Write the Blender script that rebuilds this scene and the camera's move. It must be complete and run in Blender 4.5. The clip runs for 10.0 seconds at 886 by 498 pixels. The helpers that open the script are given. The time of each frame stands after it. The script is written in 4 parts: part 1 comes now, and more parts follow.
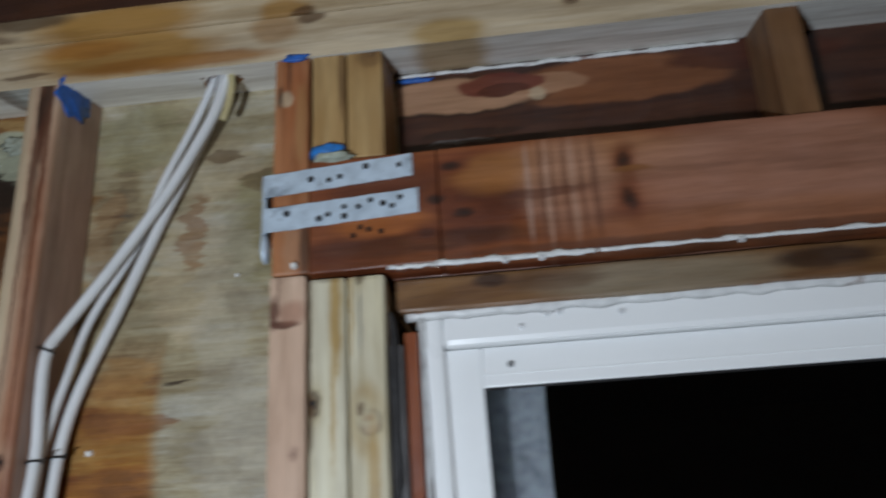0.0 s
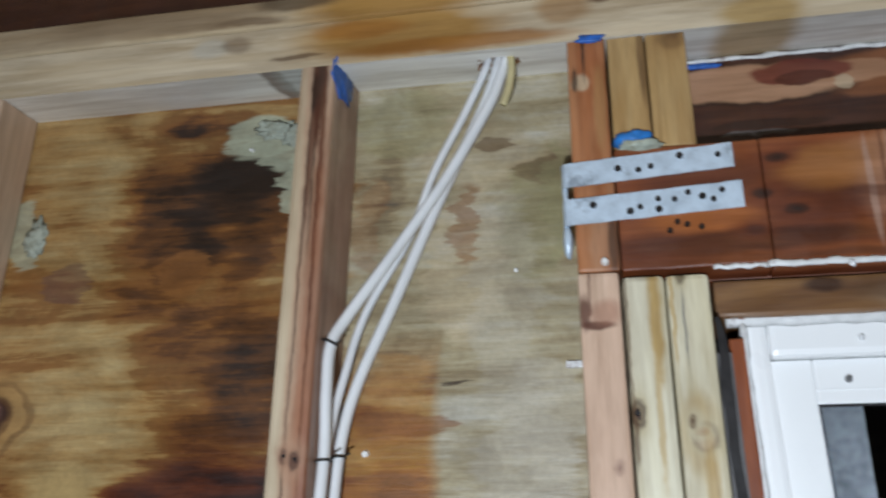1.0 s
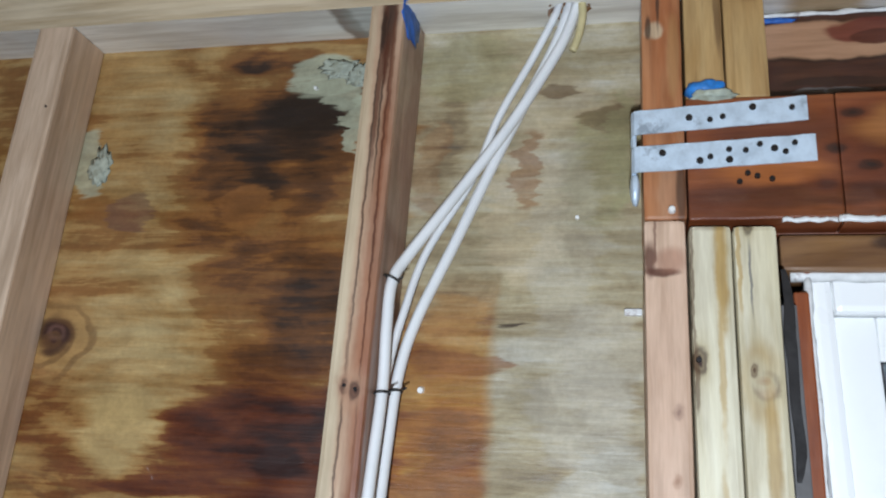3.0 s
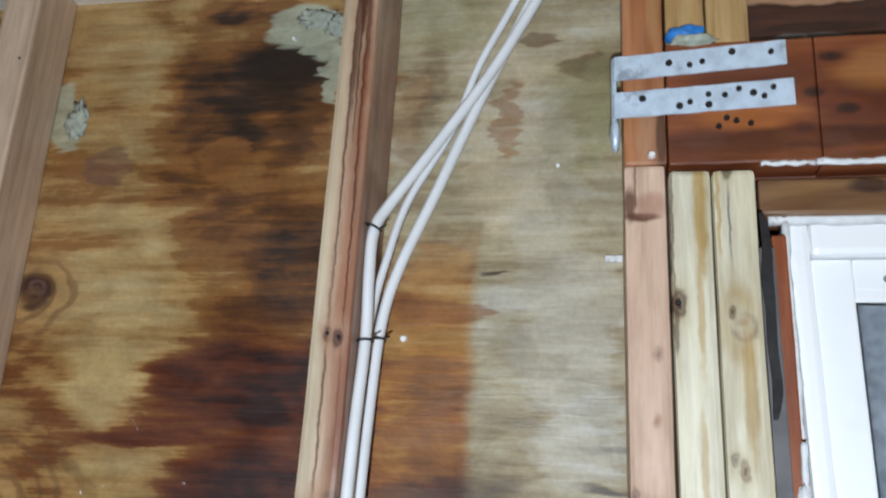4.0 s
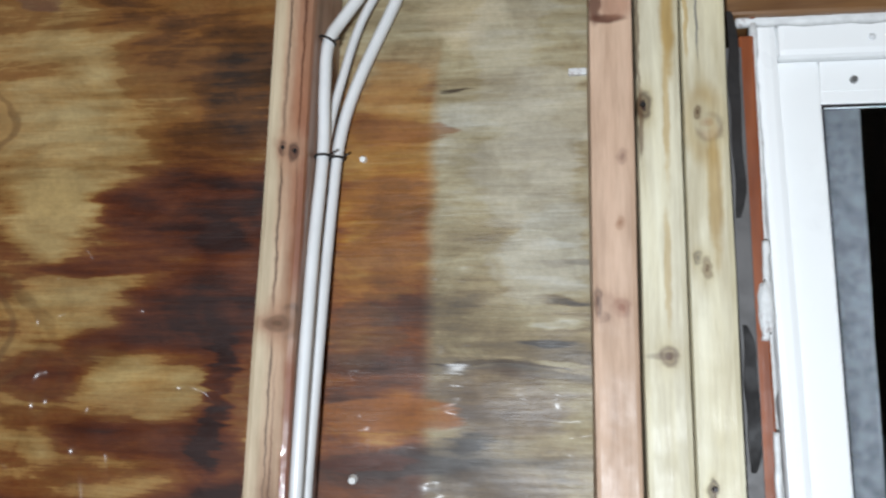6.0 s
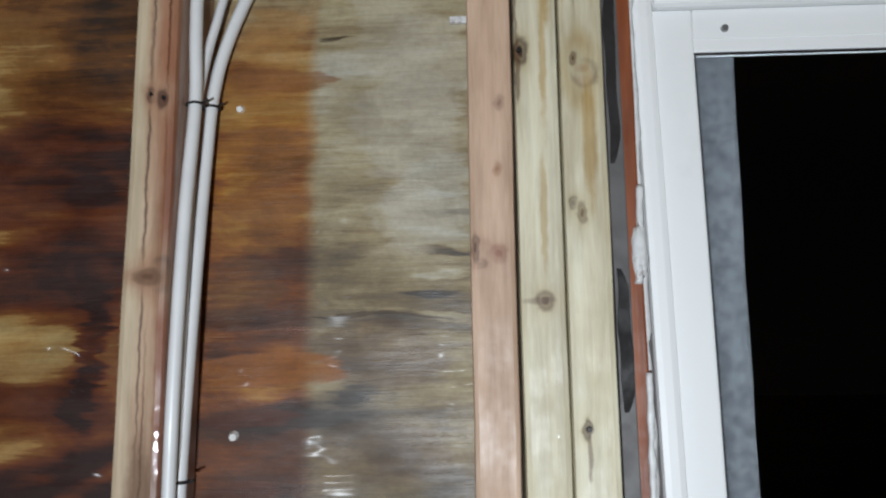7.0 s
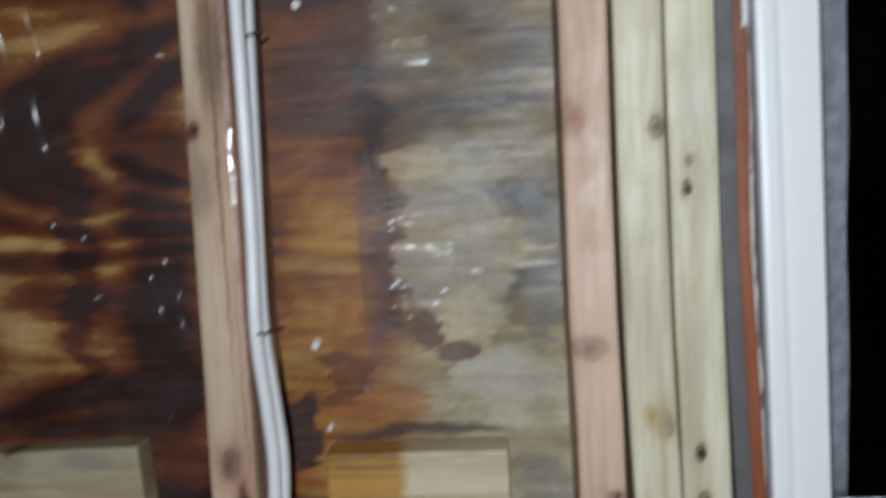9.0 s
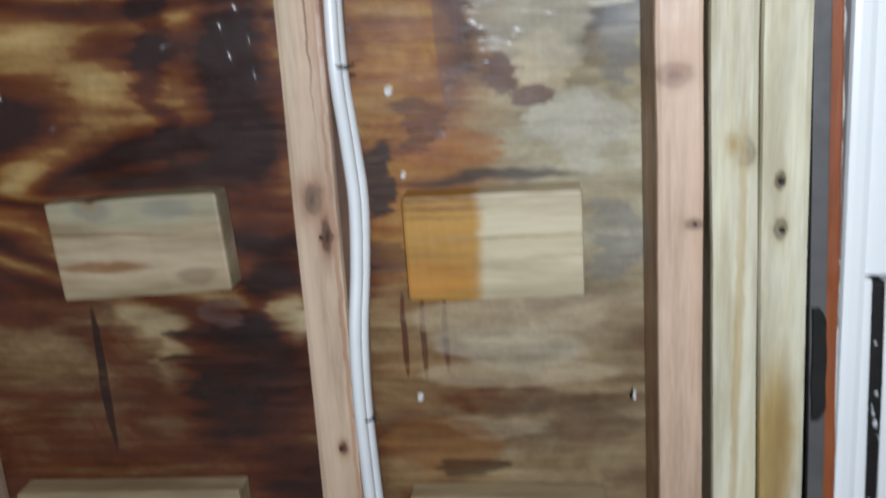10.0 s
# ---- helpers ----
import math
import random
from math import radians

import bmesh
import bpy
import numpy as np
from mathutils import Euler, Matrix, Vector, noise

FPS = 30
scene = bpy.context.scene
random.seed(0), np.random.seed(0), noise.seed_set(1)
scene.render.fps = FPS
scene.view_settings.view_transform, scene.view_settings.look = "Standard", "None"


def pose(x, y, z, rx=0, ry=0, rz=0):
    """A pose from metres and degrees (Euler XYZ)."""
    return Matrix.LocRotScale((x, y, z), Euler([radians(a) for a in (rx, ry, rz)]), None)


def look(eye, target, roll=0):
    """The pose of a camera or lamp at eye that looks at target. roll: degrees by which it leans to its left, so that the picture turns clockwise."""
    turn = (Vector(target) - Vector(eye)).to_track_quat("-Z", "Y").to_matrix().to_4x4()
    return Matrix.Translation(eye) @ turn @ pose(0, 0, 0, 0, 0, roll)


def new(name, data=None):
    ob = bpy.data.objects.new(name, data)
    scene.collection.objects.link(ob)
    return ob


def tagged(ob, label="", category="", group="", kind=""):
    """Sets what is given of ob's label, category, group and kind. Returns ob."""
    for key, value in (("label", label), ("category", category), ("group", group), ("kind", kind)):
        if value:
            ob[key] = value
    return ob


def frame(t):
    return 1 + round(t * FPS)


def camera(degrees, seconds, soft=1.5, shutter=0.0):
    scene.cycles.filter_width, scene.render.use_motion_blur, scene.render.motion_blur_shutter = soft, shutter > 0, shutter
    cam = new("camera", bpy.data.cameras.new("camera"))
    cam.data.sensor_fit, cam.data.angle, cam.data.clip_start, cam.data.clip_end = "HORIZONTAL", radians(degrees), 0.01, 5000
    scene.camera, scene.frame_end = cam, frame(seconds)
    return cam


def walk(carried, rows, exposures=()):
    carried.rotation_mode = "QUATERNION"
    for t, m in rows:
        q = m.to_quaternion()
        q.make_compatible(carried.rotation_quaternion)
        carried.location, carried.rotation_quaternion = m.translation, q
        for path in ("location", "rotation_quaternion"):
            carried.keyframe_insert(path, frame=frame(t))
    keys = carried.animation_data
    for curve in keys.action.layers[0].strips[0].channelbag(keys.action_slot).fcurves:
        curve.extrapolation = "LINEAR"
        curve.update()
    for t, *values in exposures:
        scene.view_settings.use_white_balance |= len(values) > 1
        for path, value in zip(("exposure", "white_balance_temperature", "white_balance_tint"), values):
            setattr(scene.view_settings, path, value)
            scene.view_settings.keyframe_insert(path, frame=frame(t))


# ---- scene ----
cam = camera(54.3, 10.0, soft=2.1, shutter=0.5)
PATH = [
    (0, (0.221, -0.754, 1.818), (0.043, 1.098, 2.55), -3.2),
    (0.2, (0.166, -0.74, 1.83), (-0.051, 1.118, 2.539), -3.1),
    (0.5, (0.091, -0.71, 1.825), (-0.18, 1.13, 2.558), -2.1),
    (1, (0.0, -0.721, 1.837), (-0.353, 1.099, 2.587), 0.6),
    (1.5, (-0.024, -0.754, 1.831), (-0.441, 1.045, 2.6), 3.2),
    (2, (-0.029, -0.743, 1.824), (-0.441, 1.062, 2.582), 4.0),
    (2.5, (-0.034, -0.723, 1.818), (-0.449, 1.101, 2.524), 4.1),
    (3.8, (-0.035, -0.725, 1.8), (-0.427, 1.133, 2.425), 3.2),
    (4, (-0.034, -0.721, 1.797), (-0.408, 1.15, 2.395), 2.9),
    (4.5, (-0.038, -0.715, 1.786), (-0.406, 1.175, 2.326), 2.4),
    (5, (-0.047, -0.708, 1.765), (-0.419, 1.202, 2.229), 2.2),
    (5.2, (-0.046, -0.699, 1.751), (-0.426, 1.216, 2.184), 2.3),
    (6.3, (-0.021, -0.683, 1.731), (-0.258, 1.274, 2.07), 0.6),
    (6.5, (-0.012, -0.683, 1.73), (-0.202, 1.283, 2.047), 0.2),
    (7, (-0.003, -0.668, 1.714), (-0.111, 1.306, 2.019), -0.5),
    (7.2, (-0.001, -0.661, 1.721), (-0.091, 1.312, 2.035), -0.9),
    (7.5, (0.004, -0.67, 1.736), (-0.083, 1.305, 2.035), -1.2),
    (7.7, (0.005, -0.675, 1.722), (-0.062, 1.313, 1.926), -1.6),
    (7.8, (-0.001, -0.669, 1.696), (-0.041, 1.321, 1.889), -1.8),
    (8, (-0.005, -0.652, 1.657), (-0.021, 1.343, 1.802), -1.9),
    (8.2, (-0.001, -0.643, 1.634), (-0.023, 1.355, 1.716), -2.0),
    (8.5, (-0.012, -0.635, 1.608), (-0.026, 1.364, 1.592), -2.4),
    (8.7, (-0.028, -0.636, 1.58), (-0.09, 1.361, 1.486), -2.6),
    (9, (-0.052, -0.637, 1.533), (-0.226, 1.345, 1.332), -2.9),
    (9.2, (-0.063, -0.648, 1.498), (-0.316, 1.322, 1.261), -2.9),
    (9.5, (-0.078, -0.651, 1.479), (-0.375, 1.297, 1.139), -3.0),
    (9.7, (-0.08, -0.655, 1.465), (-0.381, 1.282, 1.07), -3.1),
    (10, (-0.105, -0.659, 1.448), (-0.325, 1.254, 0.909), -3.5),
]
# seconds, stops, kelvin, tint
EXPOSURE = ((0, -0.28, 6500, 10), (0.5, -0.14, 6600, 10), (1, 0.21, 6550, 10), (1.5, 0.39, 6500, 10), (2.5, 0.43, 6450, 10), (4.5, 0.37, 6500, 10), (5.2, 0.38, 6550, 10),
            (6.4, 0.22, 6900, 10), (7, -0.12, 6900, 10), (7.5, -0.15, 6900, 10), (8.5, -0.43, 6850, 10), (9.5, 0.02, 6600, 10), (10, 0.14, 6600, 10))
walk(cam, [(t, look(eye, target, roll)) for t, eye, target, roll in PATH], EXPOSURE)

# ---- world, light, exposure ----
world = bpy.data.worlds.new("night")
world.use_nodes = True
world.node_tree.nodes["Background"].inputs[0].default_value = (0.011, 0.011, 0.012, 1)
world.node_tree.nodes["Background"].inputs[1].default_value = 0.07
scene.world = world


torch = bpy.data.lights.new("torch", "SPOT")
torch.energy, torch.shadow_soft_size, torch.color = 44.0, 0.022, (0.86, 0.98, 1.12)
torch.spot_size, torch.spot_blend = radians(172), 0.25
new("torch", torch).matrix_world = look((-0.03, -1.02, 1.57), (-0.03, 0.0, 1.70))

# ---- materials ----
COL = {
    "dark": (0.030, 0.012, 0.007), "umber": (0.105, 0.050, 0.022), "mahogany": (0.085, 0.021, 0.009),
    "rust": (0.240, 0.092, 0.026), "honey": (0.400, 0.240, 0.092), "ochre": (0.350, 0.170, 0.045),
    "amber": (0.310, 0.100, 0.014), "pale": (0.560, 0.450, 0.300), "silver": (0.440, 0.400, 0.320),
    "slate": (0.170, 0.165, 0.160), "mould": (0.400, 0.420, 0.310), "moss": (0.290, 0.270, 0.140),
    "plum": (0.130, 0.066, 0.054), "knot": (0.050, 0.020, 0.014), "blue": (0.010, 0.060, 0.300),
    "white": (0.800, 0.800, 0.770), "yellow": (0.420, 0.260, 0.070),
}


class Graph:
    """A small helper round one node material."""

    def __init__(self, name):
        self.mat = bpy.data.materials.new(name)
        self.mat.use_nodes = True
        self.tree = self.mat.node_tree
        self.bsdf = self.tree.nodes["Principled BSDF"]
        self.where = self.node("ShaderNodeNewGeometry").outputs["Position"]
        self.warped = self.straight = self.broken = None

    def node(self, kind, **sets):
        n = self.tree.nodes.new(kind)
        for key, value in sets.items():
            setattr(n, key, value)
        return n

    def put(self, value, socket):
        if isinstance(value, (int, float, tuple)):
            socket.default_value = value if not isinstance(value, tuple) or len(value) != 3 or socket.type == "VECTOR" else (*value, 1)
        else:
            self.tree.links.new(value, socket)

    def vec(self, op, a, b=(0, 0, 0), c=(0, 0, 0)):
        n = self.node("ShaderNodeVectorMath", operation=op)
        for value, socket in zip((a, b, c), n.inputs):
            self.put(value, socket)
        return n.outputs["Value"] if op == "LENGTH" else n.outputs["Vector"]

    def num(self, op, a, b=0.0):
        n = self.node("ShaderNodeMath", operation=op)
        self.put(a, n.inputs[0]), self.put(b, n.inputs[1])
        return n.outputs[0]

    def noise(self, scale, stretch=(1, 1, 1), shift=(0, 0, 0), detail=4.0, rough=0.6, distort=0.0, colour=False):
        n = self.node("ShaderNodeTexNoise")
        self.put(self.vec("MULTIPLY_ADD", self.where, stretch, shift), n.inputs["Vector"])
        for key, value in (("Scale", scale), ("Detail", detail), ("Roughness", rough), ("Distortion", distort)):
            n.inputs[key].default_value = value
        return n.outputs["Color" if colour else "Fac"]

    def ramp(self, value, low, high, a=0.0, b=1.0):
        n = self.node("ShaderNodeMapRange")
        n.interpolation_type = "SMOOTHSTEP"
        for v, socket in zip((value, low, high, a, b), n.inputs):
            self.put(v, socket)
        return n.outputs[0]

    def mix(self, fac, a, b, blend="MIX"):
        n = self.node("ShaderNodeMix", data_type="RGBA", blend_type=blend)
        self.put(fac, n.inputs[0]), self.put(a, n.inputs[6]), self.put(b, n.inputs[7])
        return n.outputs[2]

    def mixed(self, fac, a, b):
        n = self.node("ShaderNodeMix", data_type="FLOAT")
        self.put(fac, n.inputs[0]), self.put(a, n.inputs[2]), self.put(b, n.inputs[3])
        return n.outputs[0]

    def bands(self, value, stops):
        """Colours that follow one another as value grows."""
        n = self.node("ShaderNodeValToRGB")
        ramp = n.color_ramp
        while len(ramp.elements) < len(stops):
            ramp.elements.new(1.0)
        for element, (at, colour) in zip(ramp.elements, stops):
            element.position, element.color = at, (*colour, 1)
        self.put(value, n.inputs[0])
        return n.outputs[0]

    def where_z(self):
        n = self.node("ShaderNodeSeparateXYZ")
        self.put(self.where, n.inputs[0])
        return n.outputs[2]

    def film(self, weight, height, strength, distance, rough):
        """Water on the surface: a clear coat with its own ripples."""
        n = self.node("ShaderNodeBump")
        n.inputs["Strength"].default_value, n.inputs["Distance"].default_value = strength, distance
        self.put(height, n.inputs["Height"])
        self.tree.links.new(n.outputs[0], self.bsdf.inputs["Coat Normal"])
        self.put(weight, self.bsdf.inputs["Coat Weight"])
        self.bsdf.inputs["Coat Roughness"].default_value = rough
        self.bsdf.inputs["Coat IOR"].default_value = 1.33

    def warp(self, amount=0.03, scale=9.0, stretch=(1, 1, 1), fine=0.012, fine_stretch=(8, 8, 60)):
        a = self.vec("SUBTRACT", self.noise(scale, stretch, (3, 1, 7), 3, colour=True), (0.5, 0.5, 0.5))
        b = self.vec("SUBTRACT", self.noise(1.0, fine_stretch, (9, 4, 2), 5, 0.7, colour=True), (0.5, 0.5, 0.5))
        w = self.vec("MULTIPLY_ADD", a, (amount * 2.4, 0, amount * 1.6), self.where)
        self.warped = self.vec("MULTIPLY_ADD", b, (fine * 6, 0, fine * 0.8), w)
        self.straight = self.vec("MULTIPLY_ADD", a, (0.006, 0, 0.05), self.where)
        return self.warped

    def spot(self, base, x, z, rx, rz, tint, strength=1.0, edge=0.35):
        """A stain or painted shade of its own shape round (x, z), in metres on the wall."""
        z += 0.006 if z < 2.1 else 0.0
        d = self.vec("MULTIPLY_ADD", self.straight if rz > 5 * rx else self.warped, (1 / rx, 0, 1 / rz), (-x / rx, 0, -z / rz))
        fac = self.ramp(self.vec("LENGTH", d), 1.0 + edge * 0.6, 1.0 - edge, 0.0, strength)
        if self.broken:
            fac = self.num("MULTIPLY", fac, self.broken)
        return self.mix(fac, base, COL[tint] if isinstance(tint, str) else tint)

    def bump(self, height, strength=0.3, distance=0.002):
        n = self.node("ShaderNodeBump")
        n.inputs["Strength"].default_value, n.inputs["Distance"].default_value = strength, distance
        self.put(height, n.inputs["Height"])
        self.tree.links.new(n.outputs[0], self.bsdf.inputs["Normal"])

    def done(self, colour, rough, metal=0.0):
        self.put(colour, self.bsdf.inputs["Base Color"])
        self.put(rough, self.bsdf.inputs["Roughness"])
        self.put(metal, self.bsdf.inputs["Metallic"])
        return self.mat


def wood(name, light, mid, dark, along="z", seed=0.0, spots=(), wet=0.35, streak=0.5, edge=0.4, fuzz=0.010, side=None):
    """Sawn timber with grain along one axis, streaks, knots and stains."""
    g = Graph(name)
    thin = {"z": (1, 1, 0.035), "x": (0.035, 1, 1), "y": (1, 0.035, 1)}[along]
    soft = {"z": (1, 1, 0.10), "x": (0.10, 1, 1), "y": (1, 0.1, 1)}[along]
    shift = (seed, seed * 1.7, seed * 0.6)
    grain = g.noise(210, thin, shift, 5, 0.65, 0.4)
    band = g.noise(42, soft, shift, 3, 0.55, 1.2)
    blotch = g.noise(7, (1, 1, 1), shift, 4, 0.6)
    c = g.mix(g.ramp(band, 0.30, 0.72), light, mid)
    c = g.mix(g.ramp(grain, 0.52, 0.80, 0.0, streak), c, dark)
    c = g.mix(g.ramp(blotch, 0.50, 0.80, 0.0, 0.45), c, mid)
    flecks = g.noise(90, (1, 1, 1), shift, 2, 0.5)
    g.warp(fuzz, 14.0 if fuzz > 0.005 else 55.0, (1, 1, 1), fuzz * 0.25, {"z": (60, 60, 8), "x": (8, 8, 60), "y": (9, 9, 9)}[along])
    for x, z, rx, rz, tint, strength in spots:
        if rx < 0.013 and rz < 0.016 and tint != "pale":
            tint = (0.085, 0.062, 0.045) if tint == "slate" else tint
            rx, rz = rx * 1.25, rz * 1.25
            c = g.spot(c, x, z, rx * 2.0, rz * 2.2, mid, 0.8, 0.75)
            c = g.spot(c, x, z, rx * 1.35, rz * 1.35, tuple(0.5 * (v + w) for v, w in zip(dark, mid)), strength * 0.8, 0.5)
            c = g.spot(c, x, z, rx, rz, tint, strength * 0.75, 0.3)
            c = g.spot(c, x, z, rx * 0.62, rz * 0.62, dark, 0.35, 0.3)
            c = g.spot(c, x, z, rx * 0.40, rz * 0.40, tint, strength, 0.5)
        else:
            c = g.spot(c, x, z, rx, rz, tint, strength, edge)
    rough = g.ramp(g.noise(26, (1, 1, 1), shift, 3), 0.35, 0.7, max(wet, 0.40), max(wet, 0.40) + 0.25)
    if wet < 0.37:
        ripple = g.num("ADD", g.num("MULTIPLY", g.noise(120, soft, shift, 3), 0.5), g.noise(40, (1, 1, 1), shift, 3))
        g.film(g.ramp(g.noise(22, (1, 1, 0.4), shift, 4), 0.46, 0.58, 0.0, 0.65), ripple, 0.5, 0.002, 0.05)
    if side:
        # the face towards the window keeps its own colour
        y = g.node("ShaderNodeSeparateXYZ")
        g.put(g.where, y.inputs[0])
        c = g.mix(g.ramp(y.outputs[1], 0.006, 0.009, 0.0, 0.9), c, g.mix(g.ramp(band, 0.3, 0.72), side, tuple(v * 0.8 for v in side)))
    c = g.mix(1.0, c, g.mix(g.ramp(g.noise(33, soft, (seed + 5, 2, 1), 5, 0.7), 0.35, 0.68), (1.10, 1.10, 1.10), (0.72, 0.68, 0.64)), "MULTIPLY")
    height = g.num("ADD", g.num("MULTIPLY", grain, 0.7), g.num("MULTIPLY", flecks, 0.5))
    g.bump(height, 0.45, 0.0012)
    return g.done(c, rough)


def plain(name, colour, rough=0.5, metal=0.0, mottle=0.12, scale=30.0, bump=0.1, stain=None, amount=0.4, low=0.55):
    g = Graph(name)
    n = g.noise(scale, (1, 1, 1), (1, 2, 3), 5)
    c = g.mix(g.ramp(n, 0.3, 0.75, 0.0, 1.0), colour, tuple(v * (1 - mottle * 2) for v in colour))
    if stain:
        c = g.mix(g.ramp(g.noise(scale * 0.35, (1, 1, 1), (7, 3, 5), 6, 0.7), low, low + 0.12, 0.0, amount), c, stain)
    g.bump(n, bump, 0.001)
    return g.done(c, g.ramp(n, 0.3, 0.7, rough * 0.8, rough * 1.2), metal)


def sheathing_material():
    """Wet, stained plywood with its face grain lying level."""
    g = Graph("stained_plywood")
    grain = g.noise(150, (0.05, 1, 1), (0, 0, 0), 6, 0.7, 0.5)
    stroke = g.noise(40, (0.11, 1, 1), (4, 0, 1), 6, 0.68, 0.6)
    finger = g.noise(120, (0.07, 1, 1), (9, 3, 5), 5, 0.7, 0.3)
    blotch = g.noise(15, (0.55, 1, 1), (2, 5, 8), 5, 0.62, 0.8)
    cloud = g.noise(24, (0.55, 1, 1), (8, 2, 3), 5, 0.65, 0.6)
    x = g.node("ShaderNodeSeparateXYZ")
    g.put(g.warp(0.024, 13.0, (0.6, 1, 1.6), 0.012, (7, 7, 70)), x.inputs[0])
    sharp = g.node("ShaderNodeSeparateXYZ")
    g.put(g.straight, sharp.inputs[0])
    crisp = g.ramp(sharp.outputs[2], 1.56, 1.66)
    side = g.mix(crisp, g.ramp(x.outputs[0], -0.20, -0.10), g.ramp(sharp.outputs[0], -0.174, -0.154))
    high = g.ramp(x.outputs[2], 1.99, 2.10)
    bay = g.ramp(x.outputs[0], -0.28, -0.25)
    pale_side = g.num("MAXIMUM", side, high)
    below = g.ramp(x.outputs[2], 1.70, 1.62)
    # how deeply each place is soaked, from 0 (dry) to 1 (black)
    soak = g.num("ADD", g.mixed(bay, g.mixed(below, 0.37, 0.60), g.num("ADD", g.mixed(pale_side, 0.47, 0.39), g.num("MULTIPLY", g.ramp(x.outputs[2], 1.98, 1.76), g.ramp(x.outputs[2], 1.34, 1.50, 0.0, 0.21)))), g.num("MULTIPLY", g.num("SUBTRACT", stroke, 0.5), 0.72))
    soak = g.num("ADD", soak, g.num("MULTIPLY", g.num("SUBTRACT", finger, 0.5), g.mixed(below, 0.50, 0.24)))
    soak = g.num("ADD", soak, g.num("MULTIPLY", g.num("SUBTRACT", blotch, 0.5), 0.72))
    # nested growth figure, bold low down
    loops = g.num("SINE", g.num("MULTIPLY", g.noise(5.0, (0.34, 1, 1), (5, 1, 2), 2, 0.4, 0.9), 58.0))
    bold = g.num("MULTIPLY", g.mixed(below, 0.05, 0.25), g.ramp(x.outputs[2], 1.10, 1.24))
    soak = g.num("ADD", soak, g.num("MULTIPLY", loops, g.num("MULTIPLY", bold, g.mixed(bay, 1.0, 0.22))))
    wet = [soak]

    def add(px, pz, rx, rz, amount):
        d = g.vec("MULTIPLY_ADD", g.warped, (1 / rx, 0, 1 / rz), (-px / rx, 0, -pz / rz))
        wet[0] = g.num("ADD", wet[0], g.ramp(g.vec("LENGTH", d), 1.25, 0.55, 0.0, amount))

    soaking(add)
    soak = wet[0]
    brown = g.bands(soak, ((0.06, (0.470, 0.345, 0.165)), (0.24, (0.385, 0.245, 0.098)), (0.36, (0.325, 0.185, 0.064)), (0.40, (0.250, 0.122, 0.038)), (0.60, (0.205, 0.082, 0.022)),
                           (0.65, (0.140, 0.055, 0.017)), (0.78, (0.094, 0.038, 0.014)), (0.85, (0.046, 0.022, 0.012)), (1.0, (0.022, 0.012, 0.008))))
    red = g.bands(soak, ((0.06, (0.440, 0.305, 0.130)), (0.24, (0.345, 0.205, 0.073)), (0.36, (0.280, 0.142, 0.044)), (0.42, (0.185, 0.072, 0.020)), (0.53, (0.150, 0.046, 0.012)),
                         (0.60, (0.122, 0.032, 0.009)), (0.76, (0.086, 0.020, 0.007)), (0.90, (0.046, 0.012, 0.006)), (1.0, (0.026, 0.008, 0.006))))
    amber = g.bands(soak, ((0.10, (0.440, 0.310, 0.140)), (0.28, (0.400, 0.225, 0.064)), (0.42, (0.320, 0.140, 0.026)), (0.50, (0.255, 0.088, 0.014)), (0.62, (0.170, 0.048, 0.010)),
                           (0.74, (0.096, 0.030, 0.011)), (1.0, (0.034, 0.014, 0.009))))
    silver = g.bands(soak, ((0.08, (0.520, 0.500, 0.430)), (0.26, (0.430, 0.385, 0.285)), (0.38, (0.375, 0.320, 0.205)), (0.50, (0.300, 0.238, 0.138)), (0.60, (0.215, 0.160, 0.092)),
                            (0.78, (0.120, 0.094, 0.068)), (1.0, (0.056, 0.046, 0.040))))
    base = g.mix(g.ramp(x.outputs[2], 2.02, 1.93), brown, red)
    base = g.mix(bay, base, g.mix(pale_side, amber, silver))
    lowest = g.bands(soak, ((0.10, (0.400, 0.310, 0.190)), (0.34, (0.250, 0.165, 0.082)), (0.50, (0.150, 0.082, 0.038)), (0.62, (0.104, 0.030, 0.011)), (0.80, (0.070, 0.018, 0.008)), (1.0, (0.024, 0.010, 0.007))))
    base = g.mix(g.ramp(x.outputs[2], 1.25, 1.16, 0.0, 0.85), base, lowest)
    base = g.mix(g.ramp(grain, 0.55, 0.85, 0.0, 0.22), base, (0.110, 0.055, 0.024))
    g.broken = g.ramp(g.noise(30, (0.22, 1, 1), (3, 7, 1), 5, 0.7, 0.8), 0.28, 0.46, 0.35, 1.0)
    state = [base]

    def spot(px, pz, rx, rz, tint, strength):
        state[0] = g.spot(state[0], px, pz, rx, rz, tint, strength, 0.13)

    stains_left_bay(spot)
    stains_window_bay(spot)
    g.broken, g.warped = None, g.straight
    for kx, kz, kr in ((-0.642, 2.012, 0.019), (-0.656, 1.795, 0.018)):
        for share, tint, strength in ((2.4, "honey", 0.7), (1.25, "umber", 0.9), (1.0, "knot", 1.0), (0.62, "plum", 0.8), (0.35, "knot", 0.9)):
            state[0] = g.spot(state[0], kx, kz - 0.006, kr * share, kr * share * 0.9, tint, strength, 0.3)
    # shade along the tops of two wood blocks, painted as dark strips
    state[0] = g.spot(state[0], -0.143, 1.2975, 0.082, 0.006, "dark", 0.85, 0.5)
    state[0] = g.spot(state[0], -0.465, 1.302, 0.085, 0.008, "dark", 0.8, 0.5)
    c = state[0]
